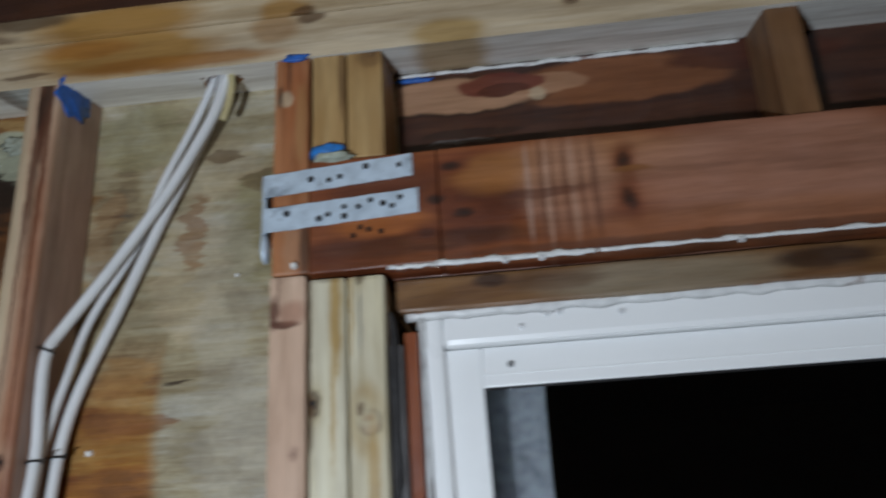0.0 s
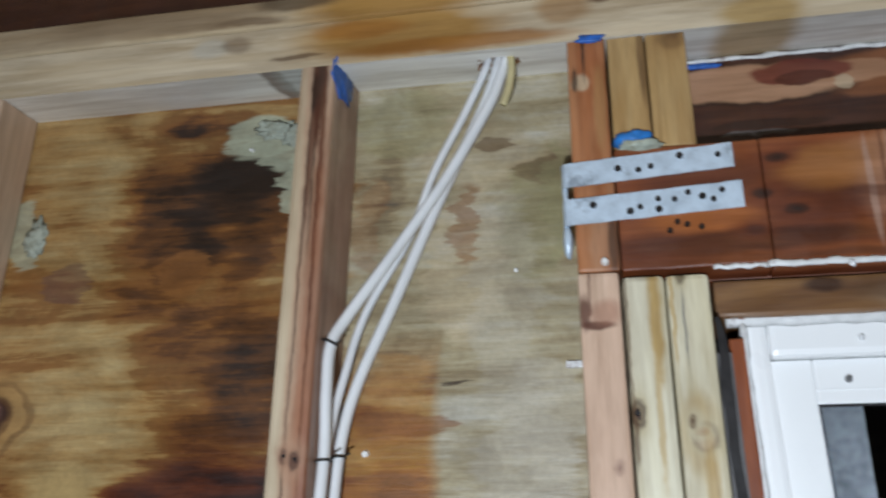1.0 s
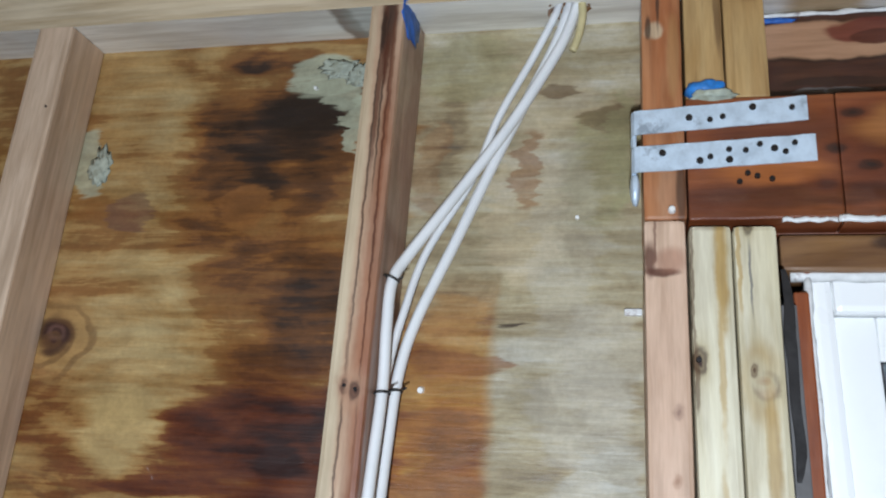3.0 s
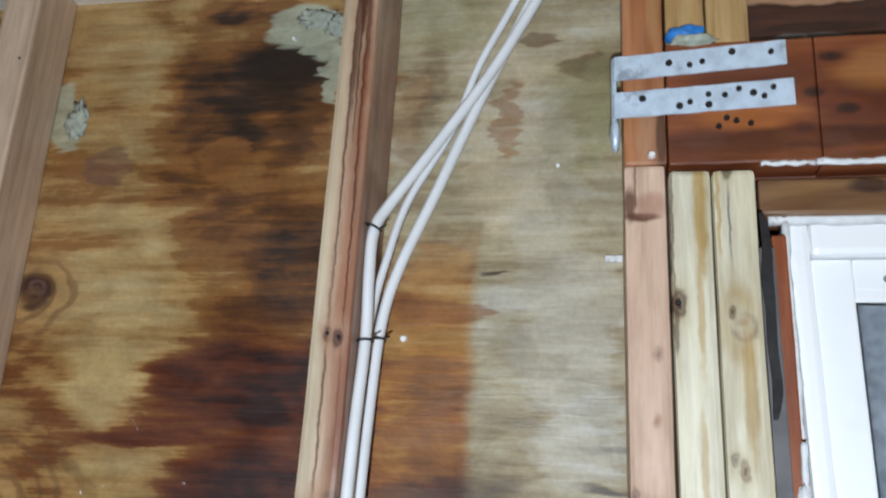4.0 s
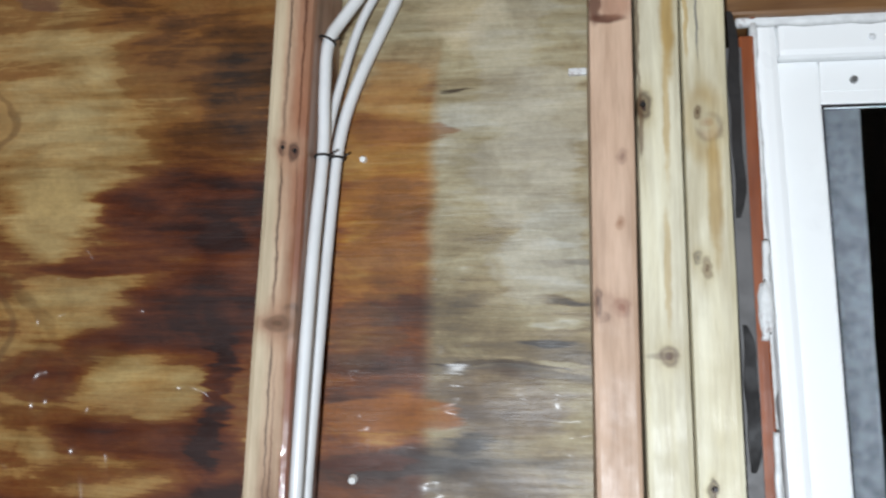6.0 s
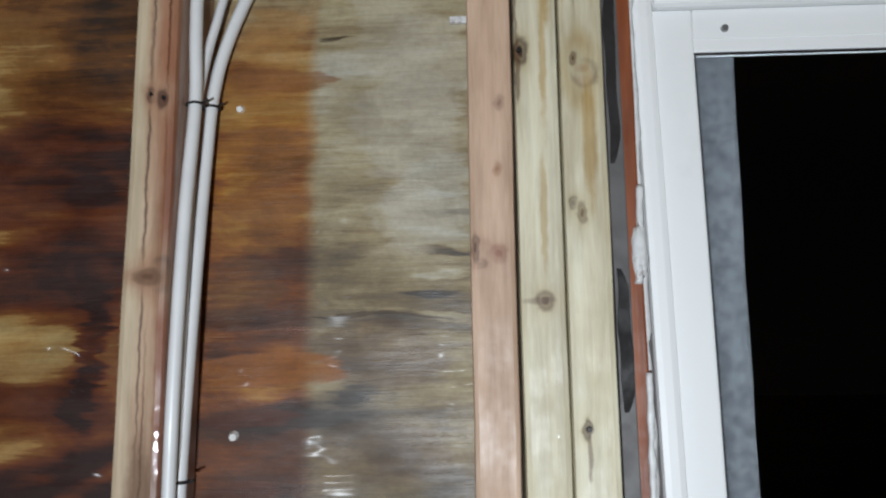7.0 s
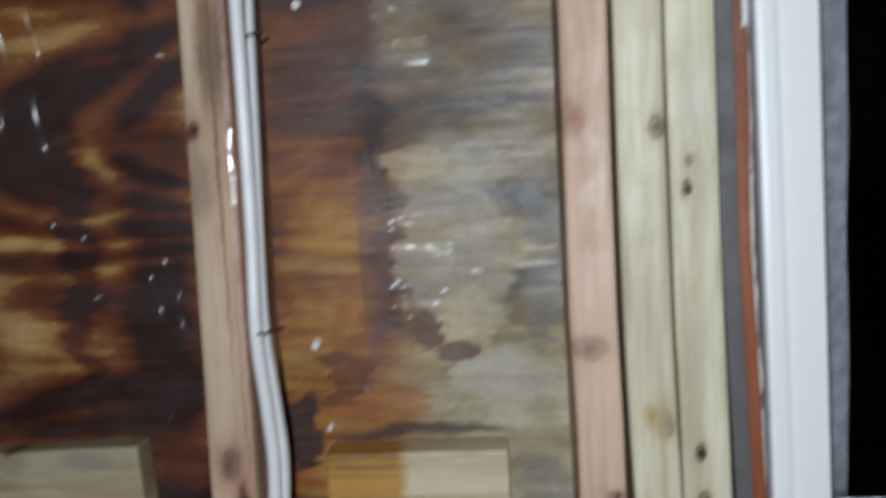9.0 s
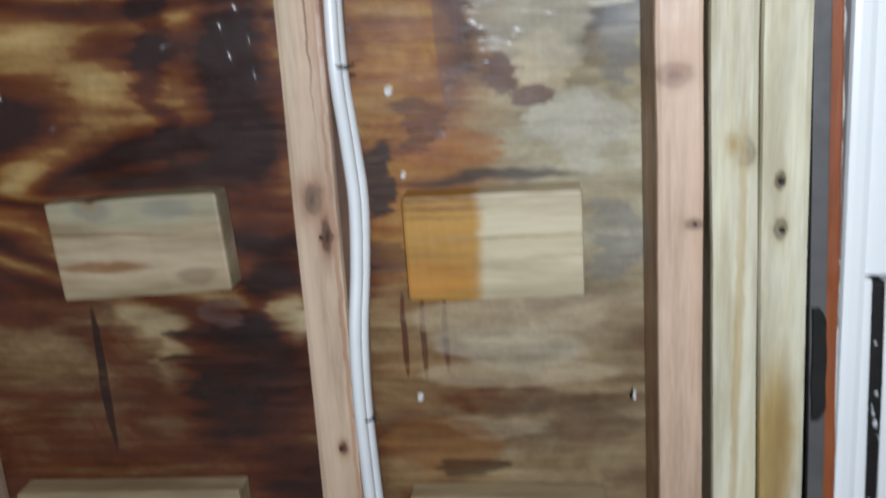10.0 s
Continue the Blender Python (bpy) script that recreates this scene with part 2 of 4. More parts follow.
    # growth rings round the two knots
    for kx, kz, reach, seed in ((-0.642, 2.006, 0.10, 3), (-0.656, 1.790, 0.19, 6)):
        d = g.vec("MULTIPLY_ADD", g.where, (1, 0, 1.5), (-kx, 0, -kz * 1.5))
        far = g.num("ADD", g.vec("LENGTH", d), g.num("MULTIPLY", g.noise(9, (1, 1, 1), (seed, 2, 1), 3, 0.5), 0.16))
        ring = g.num("SINE", g.num("MULTIPLY", far, 190.0))
        near = g.ramp(g.vec("LENGTH", d), reach, reach * 0.3)
        c = g.mix(g.num("MULTIPLY", near, g.ramp(ring, 0.1, 0.9, 0.0, 0.55)), c, (0.130, 0.062, 0.024))
    # uneven soaking and grain, darker and lighter
    c = g.mix(1.0, c, g.mix(g.ramp(cloud, 0.32, 0.68), (1.12, 1.11, 1.09), (0.82, 0.80, 0.77)), "MULTIPLY")
    c = g.mix(1.0, c, g.mix(g.ramp(g.noise(60, (0.10, 1, 1), (6, 6, 6), 5, 0.7), 0.40, 0.72), (1.04, 1.04, 1.03), (0.83, 0.81, 0.79)), "MULTIPLY")
    c = g.mix(1.0, c, g.mix(g.ramp(g.noise(220, (1, 1, 1), (1, 1, 4), 3, 0.6), 0.35, 0.65), (0.95, 0.95, 0.95), (1.05, 1.05, 1.05)), "MULTIPLY")
    rough = g.ramp(g.noise(18, (0.4, 1, 1), (3, 3, 3), 4), 0.36, 0.64, 0.40, 0.66)
    g.bump(g.num("ADD", grain, g.num("MULTIPLY", g.noise(34, (0.3, 1, 1), (5, 5, 5), 4), 1.8)), 0.40, 0.0018)
    # a film of water in patches; it runs down the soaked side and lies along the grain elsewhere
    depth = g.num("MULTIPLY", g.ramp(g.where_z(), 1.92, 1.64, 0.0, 0.5), g.ramp(g.where_z(), 1.30, 1.44))
    film = g.num("MULTIPLY", g.ramp(g.noise(14, (0.7, 1, 1), (6, 1, 9), 3, 0.6), 0.50, 0.60), g.num("MULTIPLY", depth, g.mixed(bay, 1.0, 0.45)))
    level = g.num("ADD", g.num("MULTIPLY", g.noise(34, (0.22, 1, 1), (2, 8, 1), 1.5, 0.5), 1.7), g.num("MULTIPLY", g.noise(15, (0.8, 1, 0.6), (7, 7, 3), 1.5, 0.5), 2.2))
    running = g.num("MULTIPLY", g.noise(21, (1.0, 1, 0.75), (4, 3, 8), 0.0), 6.5)
    g.film(film, g.mixed(bay, running, level), 1.0, 0.012, 0.20)
    g.bsdf.inputs["Coat IOR"].default_value = 1.42
    return g.done(c, rough)


def soaking(add):
    """Where water has soaked the plywood (+) and where it has stayed dry (-)."""
    # upper part of the bay beside the resin-streaked stud
    add(-0.405, 2.220, 0.105, 0.125, 0.20)
    add(-0.370, 2.295, 0.075, 0.040, 0.34)
    add(-0.385, 2.220, 0.060, 0.090, 0.22)
    add(-0.470, 2.190, 0.066, 0.080, 0.22)
    add(-0.520, 2.250, 0.024, 0.024, 0.12)
    add(-0.500, 2.115, 0.030, 0.016, 0.14)
    add(-0.475, 2.270, 0.055, 0.018, 0.16)
    add(-0.460, 2.345, 0.030, 0.014, 0.30)
    add(-0.410, 2.345, 0.040, 0.012, 0.20)
    add(-0.600, 2.290, 0.075, 0.090, -0.10)
    add(-0.545, 2.220, 0.030, 0.110, -0.10)
    add(-0.395, 2.075, 0.100, 0.055, 0.24)
    add(-0.355, 2.035, 0.060, 0.060, 0.24)
    add(-0.385, 1.990, 0.075, 0.022, 0.18)
    add(-0.560, 2.070, 0.080, 0.080, -0.09)
    add(-0.540, 1.985, 0.080, 0.050, -0.12)
    # red soaking below it, with dry tongues
    add(-0.395, 1.920, 0.105, 0.048, 0.40)
    add(-0.340, 1.850, 0.075, 0.110, 0.28)
    add(-0.465, 1.925, 0.030, 0.030, 0.12)
    add(-0.545, 1.915, 0.052, 0.044, -0.34)
    add(-0.475, 1.867, 0.072, 0.010, 0.34)
    add(-0.515, 1.828, 0.075, 0.030, -0.26)
    add(-0.390, 1.815, 0.075, 0.048, 0.34)
    add(-0.480, 1.785, 0.045, 0.020, 0.26)
    add(-0.540, 1.755, 0.050, 0.024, 0.26)
    add(-0.440, 1.748, 0.070, 0.034, -0.20)
    add(-0.365, 1.735, 0.014, 0.075, 0.40)
    add(-0.430, 1.697, 0.100, 0.020, 0.36)
    add(-0.470, 1.655, 0.050, 0.024, -0.08)
    add(-0.355, 1.660, 0.035, 0.060, 0.22)
    add(-0.420, 1.600, 0.150, 0.036, 0.22)
    add(-0.340, 1.590, 0.035, 0.020, -0.22)
    add(-0.520, 1.545, 0.110, 0.050, 0.26)
    # dark runs and flames lower down
    add(-0.436, 1.460, 0.016, 0.130, 0.36)
    add(-0.362, 1.440, 0.036, 0.170, 0.42)
    add(-0.400, 1.530, 0.016, 0.060, -0.08)
    add(-0.560, 1.500, 0.070, 0.018, -0.14)
    add(-0.480, 1.475, 0.050, 0.016, -0.20)
    add(-0.570, 1.432, 0.075, 0.020, -0.22)
    add(-0.590, 1.372, 0.060, 0.022, 0.34)
    add(-0.490, 1.400, 0.040, 0.016, -0.14)
    add(-0.590, 1.320, 0.050, 0.014, -0.24)
    add(-0.440, 1.330, 0.110, 0.034, 0.34)
    add(-0.335, 1.440, 0.014, 0.060, -0.26)
    add(-0.360, 1.260, 0.040, 0.060, 0.28)
    add(-0.390, 1.110, 0.075, 0.075, 0.40)
    add(-0.474, 1.172, 0.034, 0.022, -0.30)
    add(-0.455, 1.125, 0.018, 0.040, -0.26)
    add(-0.355, 1.200, 0.030, 0.040, 0.30)
    add(-0.335, 1.178, 0.022, 0.026, -0.45)
    add(-0.570, 1.130, 0.080, 0.080, -0.04)
    add(-0.350, 1.010, 0.060, 0.034, 0.30)
    # amber strip of the window bay
    add(-0.205, 1.990, 0.042, 0.018, 0.16)
    add(-0.205, 1.925, 0.045, 0.024, 0.10)
    add(-0.232, 1.860, 0.020, 0.120, -0.10)
    add(-0.185, 1.830, 0.030, 0.040, 0.08)
    add(-0.225, 1.775, 0.040, 0.012, 0.22)
    add(-0.195, 1.720, 0.065, 0.028, -0.26)
    add(-0.200, 1.683, 0.080, 0.014, 0.26)
    add(-0.215, 1.650, 0.040, 0.016, -0.06)
    add(-0.205, 1.595, 0.050, 0.040, 0.20)
    add(-0.170, 1.560, 0.014, 0.060, 0.18)
    add(-0.218, 1.450, 0.042, 0.100, -0.22)
    add(-0.170, 1.470, 0.010, 0.100, 0.16)
    # grey side of the window bay
    add(-0.085, 1.985, 0.070, 0.060, -0.06)
    add(-0.055, 1.860, 0.045, 0.055, -0.10)
    for n in range(7):
        add(-0.046 + 0.012 * math.sin(n * 2.3), 1.885 - 0.0185 * n, 0.026, 0.0035, 0.34 if n % 2 else -0.28)
    add(-0.080, 1.762, 0.070, 0.006, 0.22)
    add(-0.100, 1.700, 0.070, 0.060, 0.10)
    add(-0.090, 1.600, 0.080, 0.060, 0.12)
    add(-0.040, 2.258, 0.045, 0.022, 0.28)
    add(-0.215, 2.240, 0.018, 0.070, 0.14)
    add(-0.130, 2.300, 0.070, 0.040, -0.05)
    add(-0.080, 1.508, 0.030, 0.008, 0.26)
    add(-0.035, 1.500, 0.016, 0.016, 0.30)
    add(-0.048, 1.455, 0.018, 0.012, -0.30)
    add(-0.048, 1.430, 0.020, 0.010, 0.26)
    add(-0.125, 1.705, 0.018, 0.010, 0.26)
    add(-0.150, 1.690, 0.060, 0.020, 0.14)
    add(-0.060, 1.560, 0.040, 0.012, -0.14)
    add(-0.130, 1.090, 0.090, 0.014, 0.14)
    add(-0.090, 1.150, 0.070, 0.020, -0.12)


def stains_left_bay(spot):
    spot(-0.370, 2.324, 0.046, 0.026, "mould", 0.85)
    spot(-0.345, 2.296, 0.022, 0.018, "mould", 0.70)
    spot(-0.328, 2.261, 0.012, 0.040, "mould", 0.75)
    spot(-0.651, 2.218, 0.024, 0.044, "mould", 0.70)
    spot(-0.579, 2.154, 0.030, 0.022, "plum", 0.55)
    spot(-0.446, 2.160, 0.030, 0.030, (0.260, 0.105, 0.030), 0.60)
    spot(-0.404, 1.175, 0.022, 0.018, "plum", 0.80)
    spot(-0.535, 1.104, 0.005, 0.077, "dark", 0.95)
    for n in range(5):
        spot(-0.446 + 0.004 * n, 1.152 - 0.022 * n, 0.022, 0.0035, "dark", 0.80)


def stains_window_bay(spot):
    spot(-0.109, 1.463, 0.049, 0.087, "silver", 0.45)
    spot(-0.102, 1.396, 0.028, 0.029, "pale", 0.50)
    spot(-0.080, 1.521, 0.032, 0.023, "silver", 0.45)
    spot(-0.031, 1.436, 0.019, 0.078, "slate", 0.60)
    spot(-0.042, 1.439, 0.018, 0.003, "silver", 0.80)
    spot(-0.040, 1.455, 0.016, 0.002, "pale", 0.70)
    spot(-0.135, 1.525, 0.028, 0.013, "pale", 0.40)
    spot(-0.169, 1.324, 0.045, 0.020, "amber", 0.70)
    spot(-0.080, 1.347, 0.029, 0.024, "silver", 0.80)
    spot(-0.092, 1.652, 0.061, 0.028, "umber", 0.30)
    spot(-0.098, 1.732, 0.061, 0.028, "umber", 0.40)
    spot(-0.075, 1.943, 0.052, 0.055, "silver", 0.60)
    spot(-0.055, 1.870, 0.036, 0.041, (0.5, 0.5, 0.46), 0.35)
    spot(-0.132, 2.152, 0.039, 0.090, "pale", 0.35)
    spot(-0.059, 2.199, 0.034, 0.071, "moss", 0.50)
    spot(-0.126, 2.281, 0.059, 0.049, "pale", 0.30)
    spot(-0.202, 2.026, 0.034, 0.031, "ochre", 0.45)
    spot(-0.132, 2.194, 0.014, 0.043, "rust", 0.55)
    spot(-0.046, 2.253, 0.034, 0.023, "umber", 0.45)
    spot(-0.238, 2.203, 0.019, 0.061, "rust", 0.35)
    spot(-0.093, 2.107, 0.033, 0.125, "silver", 0.40)
    spot(-0.060, 1.985, 0.041, 0.065, "silver", 0.50)
    spot(-0.038, 2.217, 0.017, 0.079, "moss", 0.50)
    spot(-0.202, 2.326, 0.056, 0.044, "moss", 0.40)
    spot(-0.114, 2.293, 0.024, 0.009, "umber", 0.60)
    spot(-0.143, 2.026, 0.012, 0.004, "dark", 0.70)
    spot(-0.205, 1.945, 0.050, 0.059, "ochre", 0.30)
    spot(-0.209, 1.856, 0.044, 0.031, "ochre", 0.30)
    spot(-0.223, 1.796, 0.035, 0.030, "umber", 0.50)
    spot(-0.200, 1.722, 0.070, 0.016, "amber", 0.80)
    spot(-0.190, 1.985, 0.040, 0.012, "rust", 0.70)
    spot(-0.205, 1.870, 0.040, 0.020, "rust", 0.55)
    spot(-0.221, 1.678, 0.044, 0.008, "mahogany", 0.80)
    spot(-0.071, 1.852, 0.035, 0.031, "silver", 0.50)
    spot(-0.092, 1.763, 0.069, 0.002, "dark", 0.60)
    spot(-0.137, 2.026, 0.013, 0.002, "dark", 0.60)
    spot(-0.209, 1.596, 0.036, 0.029, "mahogany", 0.60)
    spot(-0.167, 1.457, 0.005, 0.085, "plum", 0.50)
    spot(-0.039, 1.577, 0.014, 0.005, "dark", 0.50)
    spot(-0.088, 1.435, 0.029, 0.047, "silver", 0.30)
    spot(-0.178, 1.444, 0.011, 0.094, "plum", 0.60)
    spot(-0.139, 1.387, 0.013, 0.024, "plum", 0.85)
    spot(-0.113, 1.366, 0.017, 0.011, "plum", 0.85)
    spot(-0.203, 1.346, 0.025, 0.023, "mahogany", 0.70)
    spot(-0.246, 1.301, 0.018, 0.036, "dark", 0.95)
    spot(-0.056, 1.332, 0.023, 0.035, "silver", 0.60)
    spot(-0.040, 1.236, 0.026, 0.041, "slate", 0.55)
    spot(-0.251, 1.227, 0.021, 0.021, "umber", 0.70)
    spot(-0.099, 1.179, 0.025, 0.009, "umber", 0.70)
    spot(-0.232, 1.146, 0.003, 0.039, "mahogany", 0.90)
    spot(-0.214, 1.146, 0.003, 0.044, "mahogany", 0.80)
    spot(-0.193, 1.151, 0.003, 0.039, "mahogany", 0.80)
    spot(-0.135, 1.138, 0.062, 0.023, "silver", 0.40)
    spot(-0.140, 1.165, 0.085, 0.026, "pale", 0.45)
    spot(-0.130, 1.110, 0.095, 0.014, "pale", 0.35)
    spot(-0.090, 1.080, 0.085, 0.012, "umber", 0.45)
    spot(-0.150, 1.055, 0.060, 0.012, "pale", 0.30)
    spot(-0.205, 1.034, 0.065, 0.030, "rust", 0.50)
    spot(-0.059, 1.057, 0.042, 0.017, "umber", 0.50)
    spot(-0.179, 1.009, 0.033, 0.009, "dark", 0.70)

PLY = sheathing_material()
M_STUD = wood("fir_stud", (0.660, 0.500, 0.370), (0.575, 0.420, 0.300), (0.440, 0.300, 0.205), "z", 1.0, wet=0.42)
M_MID = wood("resin_streaked_fir", (0.540, 0.390, 0.270), (0.410, 0.240, 0.150), (0.200, 0.080, 0.042), "z", 5.0, [
    (-0.270, 2.33, 0.009, 0.05, "knot", 0.95), (-0.275, 2.27, 0.003, 0.12, "mahogany", 0.8), (-0.264, 2.22, 0.003, 0.14, "mahogany", 0.8),
    (-0.262, 2.00, 0.012, 0.30, (0.300, 0.110, 0.055), 0.7), (-0.257, 1.75, 0.010, 0.25, (0.260, 0.080, 0.035), 0.75),
    (-0.288, 2.15, 0.008, 0.22, (0.540, 0.430, 0.290), 0.85), (-0.2905, 1.85, 0.010, 0.25, (0.560, 0.460, 0.320), 0.9), (-0.294, 1.50, 0.012, 0.22, (0.520, 0.410, 0.290), 0.8), (-0.284, 1.20, 0.030, 0.26, (0.560, 0.415, 0.300), 0.8),
    (-0.2775, 2.15, 0.0013, 0.20, "dark", 0.75), (-0.2710, 2.24, 0.0013, 0.11, "dark", 0.8), (-0.2650, 2.10, 0.0012, 0.22, "mahogany", 0.8), (-0.2790, 1.82, 0.0012, 0.20, "dark", 0.7), (-0.2745, 1.55, 0.0012, 0.20, "mahogany", 0.7), (-0.2620, 1.55, 0.004, 0.25, (0.240, 0.075, 0.035), 0.7), (-0.2680, 1.20, 0.002, 0.25, (0.330, 0.150, 0.080), 0.6),
    (-0.2700, 2.285, 0.004, 0.030, "mahogany", 0.9), (-0.2755, 2.315, 0.003, 0.022, "dark", 0.9), (-0.278, 1.943, 0.004, 0.006, "knot", 1.0), (-0.268, 1.940, 0.004, 0.007, "knot", 1.0),
    (-0.264, 1.795, 0.008, 0.012, "knot", 0.95), (-0.275, 1.793, 0.010, 0.006, "umber", 0.8), (-0.275, 1.62, 0.012, 0.05, "umber", 0.65),
    (-0.292, 1.560, 0.004, 0.006, "knot", 1.0), (-0.283, 1.300, 0.006, 0.010, "slate", 0.9), (-0.274, 1.270, 0.004, 0.012, "knot", 0.9),
    (-0.278, 1.08, 0.003, 0.005, "knot", 0.9), (-0.290, 1.52, 0.009, 0.03, "umber", 0.45),
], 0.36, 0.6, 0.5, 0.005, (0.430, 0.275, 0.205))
M_KING = wood("pink_fir", (0.640, 0.455, 0.335), (0.570, 0.385, 0.275), (0.360, 0.200, 0.130), "z", 9.0, [
    (-0.004, 2.049, 0.0150, 0.0045, "mahogany", 0.9), (-0.014, 2.060, 0.0060, 0.0170, "mahogany", 0.85), (0.004, 2.060, 0.0140, 0.0120, (0.360, 0.170, 0.110), 0.6), (-0.010, 2.085, 0.0012, 0.03, "mahogany", 0.6), (-0.008, 1.807, 0.009, 0.009, (0.20, 0.06, 0.04), 0.8),
    (0.004, 1.807, 0.007, 0.007, (0.24, 0.09, 0.06), 0.6), (-0.010, 1.555, 0.008, 0.012, (0.32, 0.12, 0.07), 0.6), (-0.002, 1.384, 0.012, 0.008, (0.22, 0.12, 0.08), 0.7),
    (0.014, 1.270, 0.006, 0.004, "plum", 0.8), (0.006, 1.93, 0.004, 0.006, "plum", 0.4), (0.004, 1.875, 0.003, 0.005, "rust", 0.4), (-0.012, 1.800, 0.006, 0.004, "mahogany", 0.7), (-0.014, 1.812, 0.003, 0.010, "knot", 0.7),
], 0.38, 0.35, 0.5, 0.004)
M_KING_UP = wood("red_stained_fir", (0.430, 0.190, 0.085), (0.320, 0.105, 0.036), (0.100, 0.026, 0.012), "z", 12.0, [
    (-0.008, 2.300, 0.007, 0.010, "pale", 0.7), (-0.013, 2.305, 0.003, 0.016, "dark", 0.8), (-0.004, 2.35, 0.002, 0.05, "dark", 0.8), (0.010, 2.27, 0.006, 0.05, "honey", 0.4),
    (0.005, 2.13, 0.012, 0.030, (0.42, 0.22, 0.12), 0.7), (0.014, 2.13, 0.005, 0.030, "dark", 0.7),
], 0.35)
JACK = ((0.690, 0.645, 0.495), (0.600, 0.535, 0.365), (0.430, 0.340, 0.180))
M_JACK_A = wood("treated_pine", *JACK, "z", 15.0, [
    (0.024, 1.972, 0.005, 0.010, "knot", 1.0), (0.022, 1.955, 0.002, 0.03, "umber", 0.7), (0.044, 2.05, 0.006, 0.06, "yellow", 0.85), (0.0205, 2.03, 0.0014, 0.09, "umber", 0.7), (0.036, 2.095, 0.016, 0.008, "umber", 0.5), (0.042, 1.96, 0.003, 0.05, "yellow", 0.6),
    (0.039, 1.770, 0.007, 0.007, "umber", 0.9), (0.034, 1.770, 0.014, 0.003, "umber", 0.5), (0.050, 1.545, 0.005, 0.008, "slate", 0.9), (0.052, 1.325, 0.006, 0.009, "slate", 0.85),
    (0.042, 1.330, 0.006, 0.008, "yellow", 0.5), (0.040, 1.84, 0.003, 0.05, "yellow", 0.5), (0.026, 1.16, 0.003, 0.12, "umber", 0.6), (0.050, 1.18, 0.004, 0.20, "yellow", 0.5),
], 0.22, 0.25, 0.5, 0.004)
M_JACK_B = wood("treated_pine_dry", *JACK, "z", 19.0, [
    (0.072, 1.955, 0.016, 0.034, "yellow", 0.85), (0.076, 1.953, 0.0085, 0.0095, "umber", 0.9), (0.0755, 1.950, 0.0070, 0.0080, "pale", 0.95), (0.074, 1.957, 0.004, 0.003, (0.42, 0.25, 0.14), 0.7), (0.068, 1.965, 0.003, 0.005, "umber", 0.9), (0.078, 1.90, 0.006, 0.06, "yellow", 0.7),
    (0.0675, 2.055, 0.0013, 0.050, "slate", 0.85), (0.0675, 2.093, 0.004, 0.009, "dark", 0.9), (0.059, 2.06, 0.002, 0.05, "yellow", 0.7), (0.064, 1.846, 0.003, 0.005, "slate", 0.95), (0.070, 1.838, 0.003, 0.008, "umber", 0.7), (0.069, 1.672, 0.003, 0.007, "dark", 0.95), (0.070, 1.655, 0.002, 0.02, "umber", 0.6),
    (0.071, 1.500, 0.003, 0.005, "dark", 1.0), (0.073, 1.520, 0.003, 0.004, "umber", 0.6), (0.077, 1.302, 0.003, 0.006, "dark", 0.95), (0.079, 1.263, 0.004, 0.008, "slate", 0.9), (0.080, 1.07, 0.020, 0.09, "yellow", 0.85),
], 0.22, 0.25, 0.5, 0.004)
M_HEADER = wood("wet_red_cedar", (0.270, 0.080, 0.025), (0.165, 0.040, 0.013), (0.050, 0.014, 0.008), "x", 23.0, [
    (0.185, 2.165, 0.042, 0.055, (0.130, 0.030, 0.011), 0.70), (0.10, 2.19, 0.06, 0.02, "mahogany", 0.6), (0.13, 2.125, 0.12, 0.012, "dark", 0.55), (0.195, 2.16, 0.05, 0.016, "mahogany", 0.6), (0.30, 2.195, 0.12, 0.026, (0.40, 0.19, 0.09), 0.75), (0.48, 2.17, 0.17, 0.060, (0.36, 0.175, 0.115), 0.8), (0.09, 2.150, 0.05, 0.016, (0.400, 0.125, 0.030), 0.7), (0.205, 2.19, 0.05, 0.022, (0.360, 0.140, 0.036), 0.7), (0.44, 2.12, 0.20, 0.020, (0.33, 0.13, 0.06), 0.6),
    (0.160, 2.204, 0.008, 0.004, "dark", 0.95), (0.144, 2.170, 0.007, 0.004, "dark", 0.95), (0.170, 2.152, 0.008, 0.004, "dark", 0.9), (0.134, 2.134, 0.008, 0.004, "mahogany", 0.9),
    (0.272, 2.172, 0.048, 0.050, (0.400, 0.210, 0.135), 0.60), (0.234, 2.165, 0.0035, 0.05, (0.46, 0.29, 0.22), 0.7), (0.247, 2.17, 0.0022, 0.06, "mahogany", 0.50), (0.2525, 2.16, 0.003, 0.06, (0.46, 0.28, 0.20), 0.6), (0.258, 2.165, 0.0018, 0.06, "mahogany", 0.45), (0.270, 2.17, 0.0030, 0.06, "mahogany", 0.45), (0.277, 2.17, 0.0035, 0.06, (0.46, 0.28, 0.20), 0.5), (0.285, 2.165, 0.0022, 0.06, "mahogany", 0.45), (0.297, 2.17, 0.0040, 0.06, "mahogany", 0.5),
    (0.328, 2.190, 0.005, 0.008, "dark", 0.8), (0.326, 2.150, 0.005, 0.008, "dark", 0.8), (0.335, 2.18, 0.020, 0.004, "rust", 0.8), (0.25, 2.165, 0.05, 0.006, "mahogany", 0.6),
    (0.06, 2.12, 0.05, 0.02, "mahogany", 0.5), (0.40, 2.108, 0.3, 0.006, "dark", 0.5),
], 0.24, 0.5, 0.4, 0.008)
